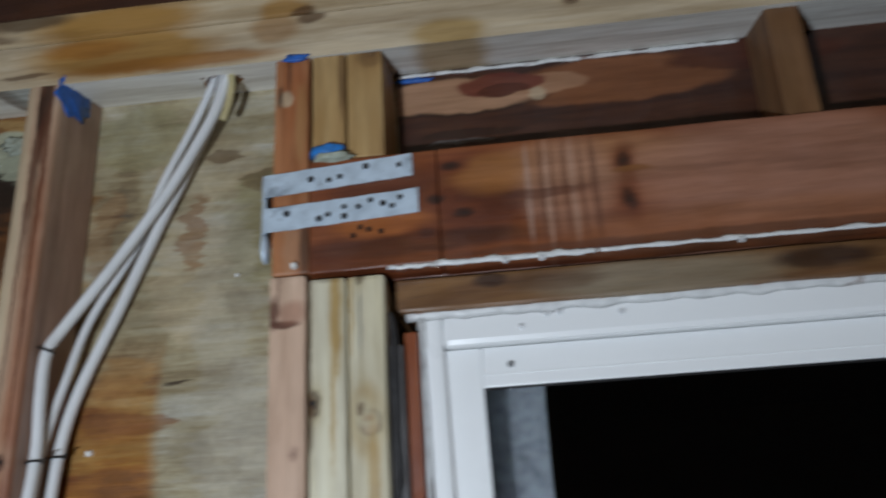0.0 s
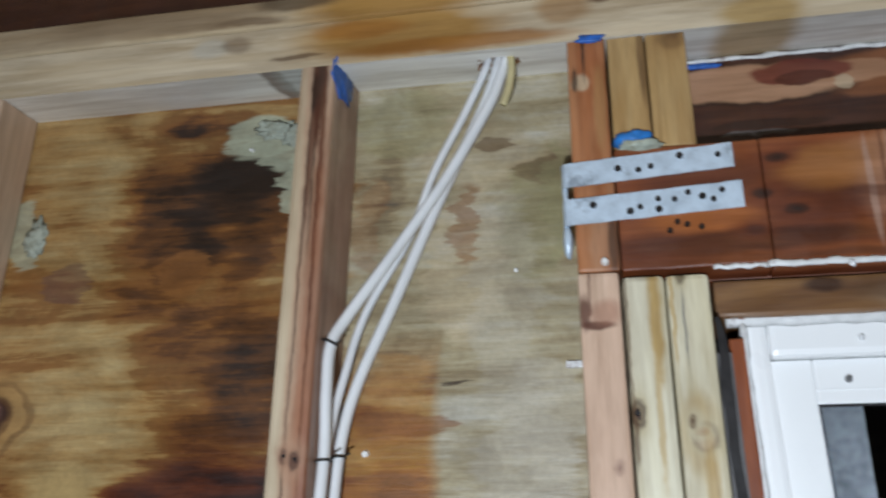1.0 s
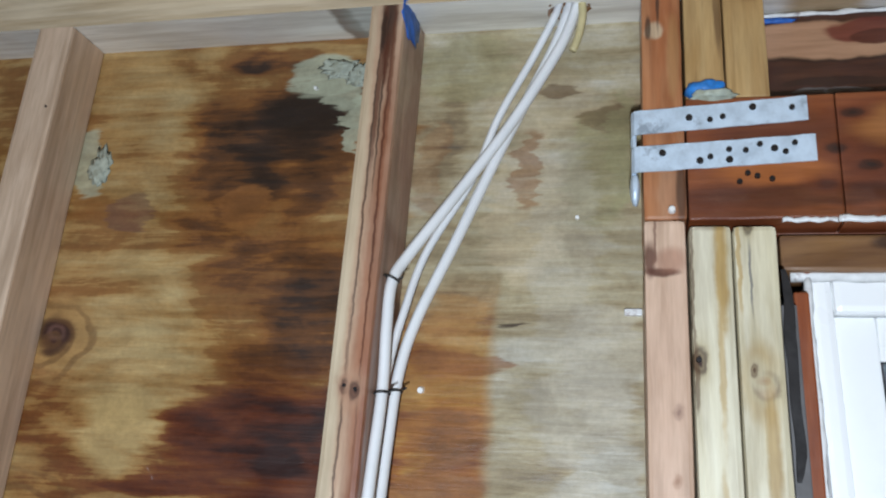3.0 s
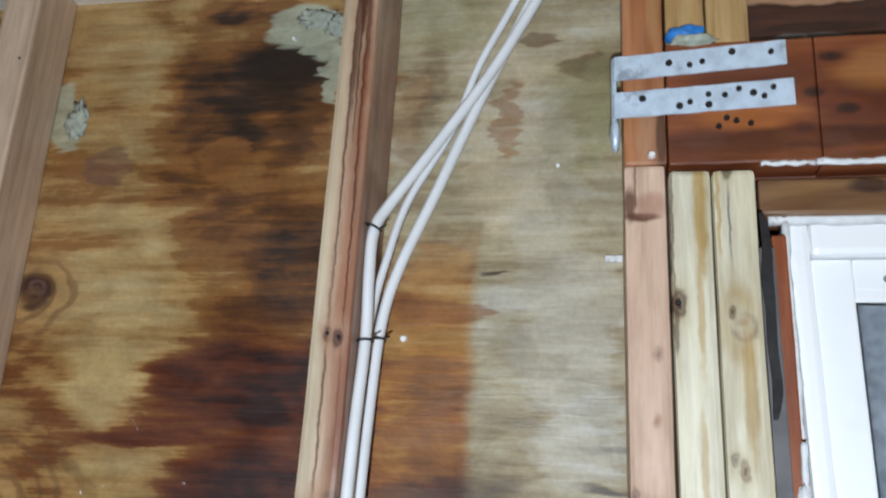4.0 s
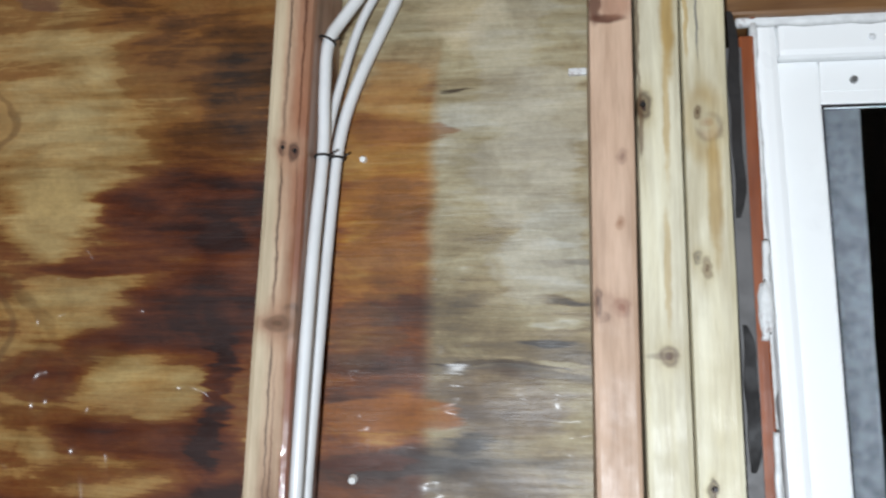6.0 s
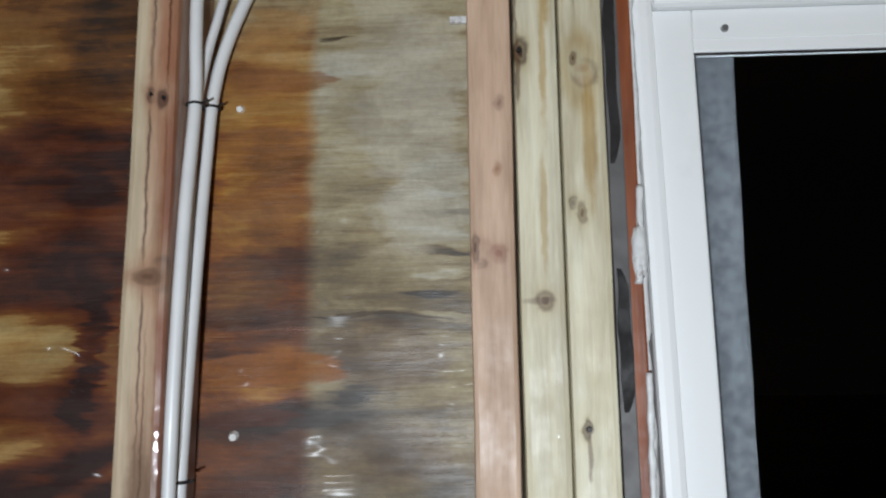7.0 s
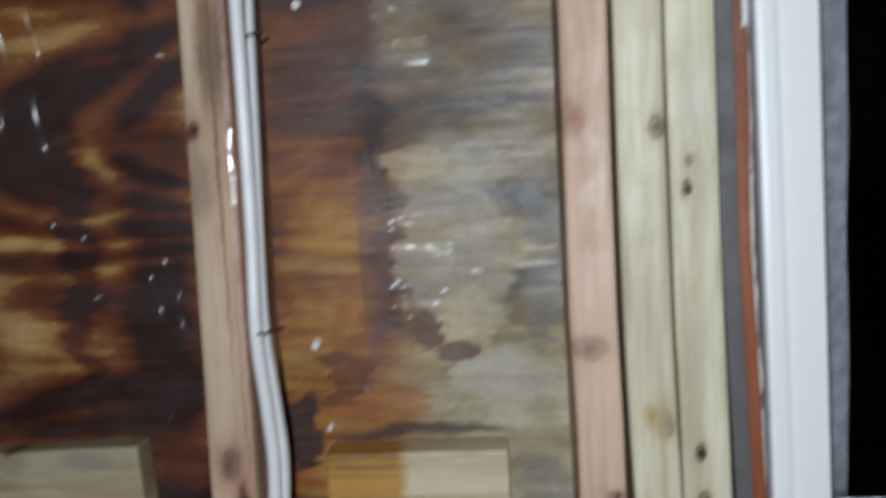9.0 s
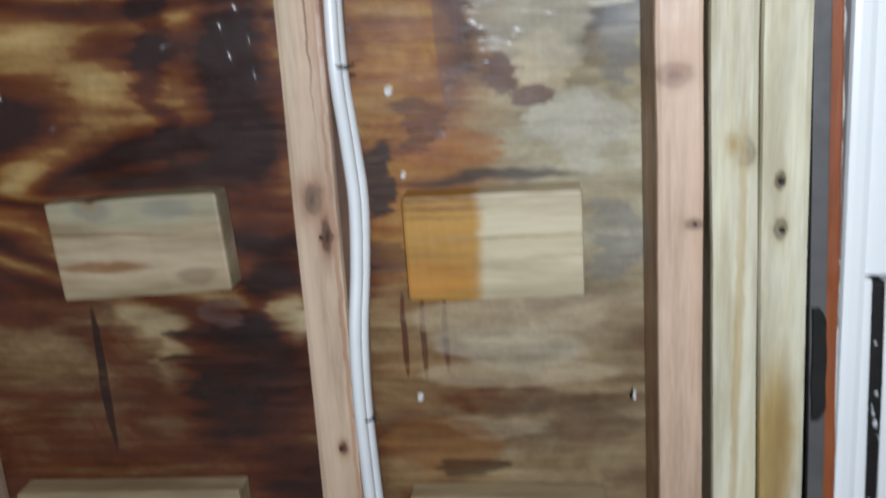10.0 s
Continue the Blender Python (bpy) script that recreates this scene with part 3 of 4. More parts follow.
M_PLATE = wood("whitewood_plate", (0.650, 0.550, 0.400), (0.540, 0.425, 0.275), (0.330, 0.220, 0.120), "x", 27.0, [
    (-0.190, 2.380, 0.115, 0.034, (0.410, 0.215, 0.046), 0.92), (-0.23, 2.388, 0.055, 0.014, (0.340, 0.130, 0.020), 0.7), (-0.13, 2.360, 0.12, 0.010, (0.330, 0.130, 0.020), 0.8), (-0.09, 2.396, 0.04, 0.008, "pale", 0.6), (-0.40, 2.383, 0.022, 0.013, (0.55, 0.52, 0.44), 0.7), (-0.02, 2.39, 0.03, 0.02, "ochre", 0.6), (-0.33, 2.385, 0.010, 0.008, "pale", 0.8), (-0.37, 2.384, 0.018, 0.010, "umber", 0.5),
    (-0.30, 2.362, 0.03, 0.003, "umber", 0.7), (0.165, 2.36, 0.040, 0.02, "yellow", 0.75), (0.30, 2.385, 0.006, 0.005, "knot", 0.8), (0.02, 2.398, 0.015, 0.008, "umber", 0.8),
], 0.45)
# plate underside: unstained wood, whitened further to make up for grazing torch light
M_PLATE_UNDER = wood("pale_lit_plate_underside", (0.860, 0.850, 0.800), (0.790, 0.775, 0.710), (0.450, 0.380, 0.270), "x", 29.0, [(0.165, 2.36, 0.040, 0.03, "yellow", 0.75), (-0.33, 2.36, 0.012, 0.03, "umber", 0.7), (-0.30, 2.36, 0.03, 0.03, (0.45, 0.50, 0.46), 0.6)], 0.5, 0.3)
M_PLATE_UP = wood("brown_plate", (0.620, 0.510, 0.350), (0.500, 0.375, 0.220), (0.260, 0.150, 0.070), "x", 31.0, [
    (-0.20, 2.42, 0.10, 0.030, (0.400, 0.205, 0.042), 0.90), (-0.01, 2.41, 0.03, 0.020, (0.400, 0.205, 0.042), 0.8), (0.01, 2.407, 0.014, 0.008, "umber", 0.8), (-0.46, 2.43, 0.14, 0.02, (0.270, 0.185, 0.105), 0.75), (-0.305, 2.435, 0.050, 0.012, "dark", 0.7), (-0.36, 2.415, 0.05, 0.006, "umber", 0.6), (-0.6, 2.425, 0.25, 0.02, (0.33, 0.24, 0.15), 0.7),
], 0.45)
M_CRIP = wood("tan_cripple", (0.500, 0.335, 0.150), (0.410, 0.245, 0.092), (0.190, 0.090, 0.030), "z", 35.0, [
    (0.052, 2.33, 0.004, 0.06, "umber", 0.7), (0.085, 2.35, 0.012, 0.015, "umber", 0.6), (0.034, 2.352, 0.018, 0.002, "umber", 0.7),
], 0.45)
M_CRIP_DARK = wood("brown_cripple", (0.230, 0.120, 0.055), (0.160, 0.075, 0.032), (0.070, 0.030, 0.014), "z", 37.0, wet=0.4)
M_BACK = wood("dark_stained_board", (0.085, 0.030, 0.015), (0.045, 0.016, 0.010), (0.028, 0.011, 0.008), "x", 39.0, [
    (0.34, 2.335, 0.13, 0.030, (0.260, 0.095, 0.036), 0.85), (0.50, 2.35, 0.10, 0.02, "mahogany", 0.8),
    (0.16, 2.333, 0.115, 0.0245, "dark", 0.9), (0.16, 2.335, 0.112, 0.0225, (0.470, 0.260, 0.150), 0.95), (0.26, 2.34, 0.05, 0.014, (0.420, 0.220, 0.120), 0.85),
    (0.215, 2.345, 0.050, 0.014, (0.170, 0.034, 0.020), 0.9), (0.218, 2.338, 0.030, 0.008, "mahogany", 0.8), (0.252, 2.328, 0.010, 0.008, "pale", 0.6),
    (0.18, 2.285, 0.06, 0.006, "dark", 0.8), (0.17, 2.275, 0.04, 0.003, "slate", 0.6),
], 0.24, 0.5, 0.14, 0.012)
M_BLOCK_A = wood("grey_block", (0.400, 0.310, 0.190), (0.300, 0.220, 0.125), (0.180, 0.120, 0.065), "x", 43.0, [
    (-0.465, 1.286, 0.10, 0.020, (0.330, 0.300, 0.205), 0.75), (-0.465, 1.240, 0.10, 0.026, (0.500, 0.390, 0.260), 0.65), (-0.50, 1.232, 0.045, 0.005, "rust", 0.75), (-0.41, 1.222, 0.02, 0.008, "umber", 0.4), (-0.49, 1.262, 0.10, 0.0008, "umber", 0.5), (-0.50, 1.285, 0.020, 0.010, "slate", 0.5), (-0.43, 1.285, 0.025, 0.010, "slate", 0.45), (-0.50, 1.297, 0.006, 0.006, "dark", 0.8),
], 0.45)
M_BLOCK_B = wood("half_amber_block", (0.600, 0.510, 0.350), (0.540, 0.450, 0.290), (0.360, 0.240, 0.110), "x", 47.0, [
    (-0.205, 1.25, 0.052, 0.20, (0.440, 0.215, 0.034), 0.95), (-0.20, 1.285, 0.05, 0.0018, "umber", 0.5), (-0.195, 1.277, 0.05, 0.0014, "umber", 0.5), (-0.20, 1.269, 0.05, 0.0012, "umber", 0.4), (-0.143, 1.2505, 0.085, 0.0010, (0.330, 0.230, 0.110), 0.7), (-0.09, 1.232, 0.03, 0.001, (0.330, 0.230, 0.130), 0.5), (-0.205, 1.215, 0.045, 0.016, (0.470, 0.190, 0.030), 0.6),
], 0.45, 0.3, 0.16, 0.004)
M_TRIM = wood("red_brown_jamb_board", (0.300, 0.085, 0.030), (0.220, 0.055, 0.018), (0.110, 0.024, 0.010), "z", 51.0, wet=0.24)
M_SILLHEAD = wood("dark_window_head", (0.235, 0.118, 0.044), (0.140, 0.062, 0.024), (0.026, 0.012, 0.008), "x", 55.0, [
    (0.35, 2.075, 0.12, 0.02, (0.30, 0.25, 0.17), 0.7), (0.19, 2.085, 0.02, 0.008, "dark", 0.8), (0.50, 2.08, 0.05, 0.012, "dark", 0.8), (0.25, 2.08, 0.05, 0.01, "umber", 0.6),
], 0.30, 0.5, 0.4, 0.010)
M_STEEL = plain("galvanised_steel", (0.600, 0.710, 0.820), 0.36, 0.12, 0.14, 70, 0.2, (0.16, 0.19, 0.23), 0.7, 0.58)
M_NAIL = plain("dark_nail_head", (0.045, 0.040, 0.040), 0.45, 0.7, 0.2, 200, 0.1)
M_SHINER = plain("bright_nail_tip", (0.88, 0.87, 0.84), 0.22, 0.1, 0.05, 100, 0.05)
M_CABLE = plain("white_cable_jacket", (0.760, 0.765, 0.765), 0.34, 0, 0.05, 24, 0.08, (0.40, 0.36, 0.30), 0.25, 0.62)
M_CREAM = plain("cream_cable_end", (0.600, 0.510, 0.270), 0.5, 0, 0.10, 50, 0.15)
M_TIE = plain("black_tie", (0.016, 0.015, 0.015), 0.5, 0, 0.1, 60, 0.1)
M_VINYL = plain("white_vinyl", (0.890, 0.895, 0.890), 0.34, 0, 0.015, 9, 0.02, (0.60, 0.60, 0.58), 0.25, 0.62)
M_CAULK = plain("white_caulk", (0.740, 0.740, 0.730), 0.45, 0, 0.10, 90, 0.8, (0.160, 0.060, 0.040), 0.85, 0.56)
M_BLUE = plain("blue_paint", (0.022, 0.135, 0.520), 0.5, 0, 0.25, 110, 0.3, (0.05, 0.06, 0.10), 0.6, 0.62)
M_DAB = plain("bright_blue_paint", (0.030, 0.220, 0.620), 0.5, 0, 0.2, 110, 0.3)
M_FOAM = plain("pale_mould_foam", (0.450, 0.480, 0.390), 0.85, 0, 0.22, 110, 0.8, (0.24, 0.23, 0.15), 0.5, 0.50)
M_PAPER = plain("black_building_paper", (0.009, 0.0065, 0.0065), 0.68, 0, 0.2, 60, 0.4)
M_GREY = plain("grey_flashing", (0.120, 0.112, 0.110), 0.55, 0, 0.15, 35, 0.2)
M_STUCCO = plain("grey_stucco", (0.130, 0.136, 0.148), 0.85, 0, 0.22, 90, 0.9, (0.050, 0.053, 0.056), 0.5, 0.60)
M_NIGHT = plain("dark_yard", (0.012, 0.012, 0.012), 0.9, 0, 0.3, 4, 0.3)
M_ROOM = wood("room_boards", (0.420, 0.320, 0.200), (0.330, 0.230, 0.130), (0.180, 0.110, 0.060), "x", 61.0, wet=0.5)
M_SCREW = plain("grey_screw", (0.300, 0.300, 0.300), 0.35, 0.6, 0.2, 300, 0.2)


def glass_material():
    g = Graph("window_glass")
    g.bsdf.inputs["Transmission Weight"].default_value = 1.0
    g.bsdf.inputs["IOR"].default_value = 1.45
    g.bsdf.inputs["Base Color"].default_value = (0.86, 0.90, 0.92, 1)
    g.put(g.ramp(g.noise(40, (1, 1, 1), (0, 0, 0), 4), 0.6, 0.9, 0.0, 0.04), g.bsdf.inputs["Roughness"])
    return g.mat


M_GLASS = glass_material()


def water_material():
    g = Graph("water_drop")
    # near-white base colour stands in for the bright glints on the drops
    g.bsdf.inputs["Base Color"].default_value = (0.90, 0.91, 0.92, 1)
    g.bsdf.inputs["Transmission Weight"].default_value = 0.35
    g.bsdf.inputs["IOR"].default_value = 1.33
    g.bsdf.inputs["Roughness"].default_value = 0.04
    return g.mat


M_WATER = water_material()


# ---- mesh helpers ----
def finish(name, bm, material, parent=None, label="", smooth=False):
    mesh = bpy.data.meshes.new(name)
    bmesh.ops.recalc_face_normals(bm, faces=bm.faces)
    bm.to_mesh(mesh)
    bm.free()
    mesh.materials.append(material)
    if smooth:
        for p in mesh.polygons:
            p.use_smooth = True
    ob = new(name, mesh)
    if parent:
        ob.parent = parent
    if label:
        ob["label"] = label
    return ob


def part(name, bm, material, parent, label="", smooth=False):
    return finish(name, bm, material, parent, label, smooth)


def bar_mesh(x0, x1, y0, y1, z0, z1, round_=0.003, cuts=0, wobble=0.0, seed=0, bm=None):
    """A sawn bar with eased edges, cut along its length and a little uneven."""
    bm = bm or bmesh.new()
    made = bmesh.ops.create_cube(bm, size=1.0)["verts"]
    bmesh.ops.transform(bm, matrix=Matrix.LocRotScale(((x0 + x1) / 2, (y0 + y1) / 2, (z0 + z1) / 2), None, (x1 - x0, y1 - y0, z1 - z0)), verts=made)
    spans = (x1 - x0, y1 - y0, z1 - z0)
    axis = spans.index(max(spans))
    edges = {e for v in made for e in v.link_edges}
    if round_:
        bmesh.ops.bevel(bm, geom=list(edges), offset=min(round_, min(spans) * 0.45), segments=2, affect="EDGES", profile=0.6)
    if cuts:
        low, high = ((x0, y0, z0)[axis], (x1, y1, z1)[axis])
        normal = [0, 0, 0]
        normal[axis] = 1
        for n in range(1, cuts):
            at = [0, 0, 0]
            at[axis] = low + (high - low) * n / cuts
            bmesh.ops.bisect_plane(bm, geom=bm.verts[:] + bm.edges[:] + bm.faces[:], plane_co=at, plane_no=normal)
    if wobble:
        for v in bm.verts:
            p = v.co * 9 + Vector((seed * 3.1, seed * 1.3, seed * 2.2))
            q = v.co * 45 + Vector((seed, 0, seed))
            for k in range(3):
                if k != axis:
                    v.co[k] += wobble * (noise.noise(p + Vector((k * 7.0, 0, 0))) + 0.35 * noise.noise(q + Vector((0, k * 5.0, 0))))
    return bm


def timber(name, box, material, label, category="timber", group="", wobble=0.0012, round_=0.003, cuts=24, seed=1, kind=""):
    ob = finish(name, bar_mesh(*box, round_, cuts, wobble, seed), material)
    return tagged(ob, label, category, group, kind)


def lean(ob, share):
    """The window side stands a little out of plumb lower down."""
    for o in (ob, *ob.children_recursive):
        if o.type == "MESH":
            for v in o.data.vertices:
                v.co.x += share * (0.010 * max(0.0, 2.0 - v.co.z) + 0.030 * max(0.0, 1.45 - v.co.z))
    return ob


def tube_mesh(points, radius, flat=1.0, sides=10, steps=8):
    """A smooth tube through points, given in metres."""
    pts = [Vector(p) for p in points]
    line = []
    for n in range(len(pts) - 1):
        a, b, c, d = pts[max(n - 1, 0)], pts[n], pts[n + 1], pts[min(n + 2, len(pts) - 1)]
        for k in range(steps):
            t = k / steps
            line.append(0.5 * (2 * b + (c - a) * t + (2 * a - 5 * b + 4 * c - d) * t * t + (3 * b - a - 3 * c + d) * t ** 3))
    line.append(pts[-1])
    bm, rings = bmesh.new(), []
    for n, p in enumerate(line):
        way = (line[min(n + 1, len(line) - 1)] - line[max(n - 1, 0)]).normalized()
        across = way.cross(Vector((0, 1, 0))).normalized()
        out = across.cross(way).normalized()
        rings.append([bm.verts.new(p + across * math.cos(a) * radius + out * math.sin(a) * radius * flat) for a in (2 * math.pi * s / sides for s in range(sides))])
    for a, b in zip(rings, rings[1:]):
        for s in range(sides):
            bm.faces.new((a[s], a[(s + 1) % sides], b[(s + 1) % sides], b[s]))
    bm.faces.new(rings[0]), bm.faces.new(rings[-1])
    return bm


def lump_mesh(centre, size, seed=0, rough=0.35, detail=3):
    bm = bmesh.new()
    bmesh.ops.create_icosphere(bm, subdivisions=detail, radius=1.0)
    for v in bm.verts:
        k = 1 + rough * noise.noise(v.co * 1.8 + Vector((seed * 2.7, seed, 1))) + rough * 0.6 * noise.noise(v.co * 5 + Vector((seed, 3, seed)))
        v.co = Vector((v.co.x * size[0] * k, v.co.y * size[1] * k, v.co.z * size[2] * k)) + Vector(centre)
    return bm


def smear_mesh(a, b, width, depth, seed=0, steps=60, ragged=0.6):
    """A ragged bead of caulk from a to b, lying against the wall."""
    a, b = Vector(a), Vector(b)
    way = (b - a).normalized()
    side = Vector((0, -1, 0)).cross(way).normalized()
    bm, rows = bmesh.new(), []
    for n in range(steps + 1):
        p = a.lerp(b, n / steps)
        w1 = width * (0.5 + ragged * noise.noise(Vector((n * 0.31, seed, 0))) + ragged * 0.5 * noise.noise(Vector((n * 0.9, seed, 4))))
        w2 = width * (0.5 + ragged * 0.6 * noise.noise(Vector((n * 0.27, seed, 9))))
        d = depth * (1 + 0.5 * noise.noise(Vector((n * 0.5, seed, 2))))
        rows.append([bm.verts.new(p + side * max(w1, 0.0006)), bm.verts.new(p + side * max(w1, 0.0006) * 0.55 + Vector((0, -d, 0))),
                     bm.verts.new(p - side * max(w2, 0.0006) * 0.55 + Vector((0, -d, 0))), bm.verts.new(p - side * max(w2, 0.0006)),
                     bm.verts.new(p + Vector((0, 0.004, 0)))])
    for u, v in zip(rows, rows[1:]):
        for k in range(5):
            bm.faces.new((u[k], u[(k + 1) % 5], v[(k + 1) % 5], v[k]))
    bm.faces.new(rows[0]), bm.faces.new(rows[-1])
    return bm


def disc_mesh(x, y, z, radius, depth, sides=10):
    bm = bmesh.new()
    bmesh.ops.create_cone(bm, cap_ends=True, segments=sides, radius1=radius, radius2=radius * 0.8, depth=depth, matrix=Matrix.Translation((x, y, z)) @ Matrix.Rotation(math.pi / 2, 4, "X"))
    return bm


# ---- the shell of the room ----
BACK = 0.089          # inner face of the sheathing
OPEN_X, OPEN_TOP, OPEN_LOW = 0.097, 2.092, 0.86


def structure(name, box, material, label):
    return tagged(finish(name, bar_mesh(*box, 0.0), material), label, kind="structure")


# exterior sheathing round the window opening
ply_wall = tagged(new("wall_north"), "water-stained plywood sheathing behind open studs", kind="structure")
for box in ((-2.6, OPEN_X, BACK, BACK + 0.013, 0.0, 2.52), (OPEN_X, 1.06, BACK, BACK + 0.013, 0.0, OPEN_LOW), (1.06, 2.6, BACK, BACK + 0.013, 0.0, 2.52)):
    part("sheathing_panel", bar_mesh(*box, 0.0), PLY, ply_wall)
part("sheathing_panel", bar_mesh(OPEN_X, 1.06, BACK, BACK + 0.013, OPEN_TOP, 2.52, 0.0), M_BACK, ply_wall, "dark red-stained board above the header")
# unseen floor, ceiling and three walls, added to close the room and bounce light
structure("floor", (-2.6, 2.6, -3.2, 0.09, -0.02, 0.0), M_ROOM, "unseen board floor added for bounce light")
structure("ceiling", (-2.6, 2.6, -3.2, 0.12, 2.52, 2.54), M_ROOM, "unseen boarded ceiling over the plates, added for bounce light")
structure("wall_south", (-2.6, 2.6, -3.22, -3.2, 0.0, 2.52), M_ROOM, "unseen boarded wall added for bounce light")
structure("wall_west", (-2.62, -2.6, -3.2, 0.1, 0.0, 2.52), M_ROOM, "unseen boarded wall added for bounce light")
structure("wall_east", (2.6, 2.62, -3.2, 0.1, 0.0, 2.52), M_ROOM, "unseen boarded wall added for bounce light")
structure("ground", (-60, 60, 0.19, 120, -0.45, -0.40), M_NIGHT, "dark ground outside at night")

# ---- framing ----
twisted = timber("stud", (-0.684, -0.640, 0.0, BACK, 0.04, 2.362), M_STUD, "pale planed fir wall stud against stained plywood", "stud", "wall studs", seed=2, round_=0.004)
for vert in twisted.data.vertices:
    vert.co.x -= 0.23 * vert.co.y
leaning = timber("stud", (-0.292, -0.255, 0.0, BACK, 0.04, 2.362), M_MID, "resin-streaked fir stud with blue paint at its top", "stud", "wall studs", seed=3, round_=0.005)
for vert in leaning.data.vertices:
    vert.co.x -= 0.0075 * (2.36 - vert.co.z)
timber("stud", (-1.082, -1.044, 0.0, BACK, 0.04, 2.362), M_STUD, "pale planed fir wall stud against stained plywood", "stud", "wall studs", seed=4)
king = lean(timber("king_stud", (-0.019, 0.0165, 0.0, BACK, 0.04, 2.103), M_KING, "pinkish fir stud beside the window jacks", "stud", seed=5, round_=0.004), 0.4)
upper_pieces = [timber("king_stud_upper_piece", (-0.019, 0.018, 0.003, BACK, 2.105, 2.362), M_KING_UP, "red-stained upper stud piece under the top plate", "stud", seed=6)]
jack_a = lean(timber("jack_stud", (0.0185, 0.0540, 0.001, BACK, 0.04, 2.098), M_JACK_A, "yellowish treated pine jack stud, wet", "stud", "jack studs", seed=7, round_=0.005), 0.7)
jack_b = lean(timber("jack_stud", (0.0550, 0.0910, 0.002, BACK, 0.04, 2.098), M_JACK_B, "yellowish treated pine jack stud with dark knots", "stud", "jack studs", seed=8, round_=0.005), 0.75)
header = timber("header", (0.0195, 0.1465, 0.0, 0.038, 2.103, 2.222), M_HEADER, "short wet red cedar header piece under the strap", "beam", seed=9, cuts=10, wobble=0.0012, round_=0.002)
timber("header", (0.1472, 1.14, 0.0005, 0.038, 2.103, 2.222), M_HEADER, "wet dark red cedar header over the window", "beam", seed=16, cuts=36, wobble=0.0015, round_=0.002)
timber("header", (0.0195, 1.14, 0.040, 0.078, 2.103, 2.220), M_HEADER, "dark red inner header board over the window", "beam", seed=10, cuts=30)
upper_pieces.append(timber("cripple_stud", (0.0205, 0.0555, 0.005, BACK, 2.226, 2.362), M_CRIP, "short tan cripple stud above the header", "stud", "cripple studs", seed=11, cuts=8))
upper_pieces.append(timber("cripple_stud", (0.0570, 0.0950, 0.006, BACK, 2.224, 2.362), M_CRIP, "short tan cripple stud above the header", "stud", "cripple studs", seed=12, cuts=8))
upper_pieces.append(timber("cripple_stud", (0.488, 0.522, 0.010, BACK, 2.2225, 2.362), M_CRIP_DARK, "short brown cripple stud above the header", "stud", "cripple studs", seed=13, cuts=8))
timber("king_stud", (1.142, 1.180, 0.0, BACK, 0.04, 2.362), M_STUD, "pale fir stud at the far side of the window", "stud", seed=14)
timber("sole_plate", (-2.6, 2.6, 0.0, BACK, 0.0, 0.04), M_PLATE, "whitewood sole plate on the floor", "plate", seed=15)


def plate_with_hole():
    """The lower top plate, drilled through for the cables."""
    x0, x1, y0, y1, z0, z1 = -2.6, 2.6, 0.002, BACK, 2.364, 2.402
    bm = bmesh.new()
    outer = [(x0, y0), (-1.4, y0), (-0.6, y0), (0.4, y0), (x1, y0), (x1, y1), (0.4, y1), (-0.6, y1), (x0, y1)]
    hole = [(-0.090 + 0.021 * math.cos(a) * (1 + 0.18 * math.sin(3 * a)), 0.040 + 0.015 * math.sin(a)) for a in (2 * math.pi * k / 18 for k in range(18))]
    for loop in (outer, hole):
        vs = [bm.verts.new((x, y, z0)) for x, y in loop]
        for a, b in zip(vs, vs[1:] + vs[:1]):
            bm.edges.new((a, b))
    bmesh.ops.triangle_fill(bm, edges=bm.edges[:], use_beauty=True, use_dissolve=False)
    top = bmesh.ops.extrude_face_region(bm, geom=bm.faces[:])["geom"]
    bmesh.ops.translate(bm, vec=(0, 0, z1 - z0), verts=[v for v in top if isinstance(v, bmesh.types.BMVert)])
    for v in bm.verts:
        if v.co.z < 2.38:
            v.co.z += -0.016 + 0.022 * (v.co.y - y0) / (y1 - y0)
    ob = finish("top_plate", bm, M_PLATE)
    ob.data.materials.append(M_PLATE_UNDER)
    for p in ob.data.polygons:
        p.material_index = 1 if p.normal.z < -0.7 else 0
    return tagged(ob, "whitewood top plate with amber water stains", "plate")


plate = plate_with_hole()
timber("top_plate", (-2.6, 2.6, 0.003, BACK, 2.406, 2.442), M_PLATE_UP, "brown stained upper top plate", "plate", seed=17, cuts=60)
timber("rim_board", (-2.6, 2.6, 0.030, BACK, 2.444, 2.52), M_BACK, "dark rim board above the plates", "beam", seed=18, cuts=60)

for ob in (twisted, leaning, *upper_pieces):
    for v in ob.data.vertices:
        if v.co.z > 2.345:
            v.co.z = 2.347 + 0.253 * max(0.0, v.co.y - 0.002)

# splinters round the drilled hole
for n in range(9):
    a = 2 * math.pi * n / 9 + 0.3
    cx, cy = -0.090 + 0.020 * math.cos(a), 0.040 + 0.014 * math.sin(a)
    bm = bmesh.new()
    bmesh.ops.create_cone(bm, cap_ends=True, segments=5, radius1=0.0050, radius2=0.0008, depth=0.018,
                          matrix=Matrix.Translation((cx, cy, 2.360)) @ Matrix.Rotation(0.5 * math.sin(n * 2.1), 4, "X") @ Matrix.Rotation(math.pi + 0.5 * math.cos(n * 1.3), 4, "Y"))
    part("splinter", bm, M_SILLHEAD, plate)


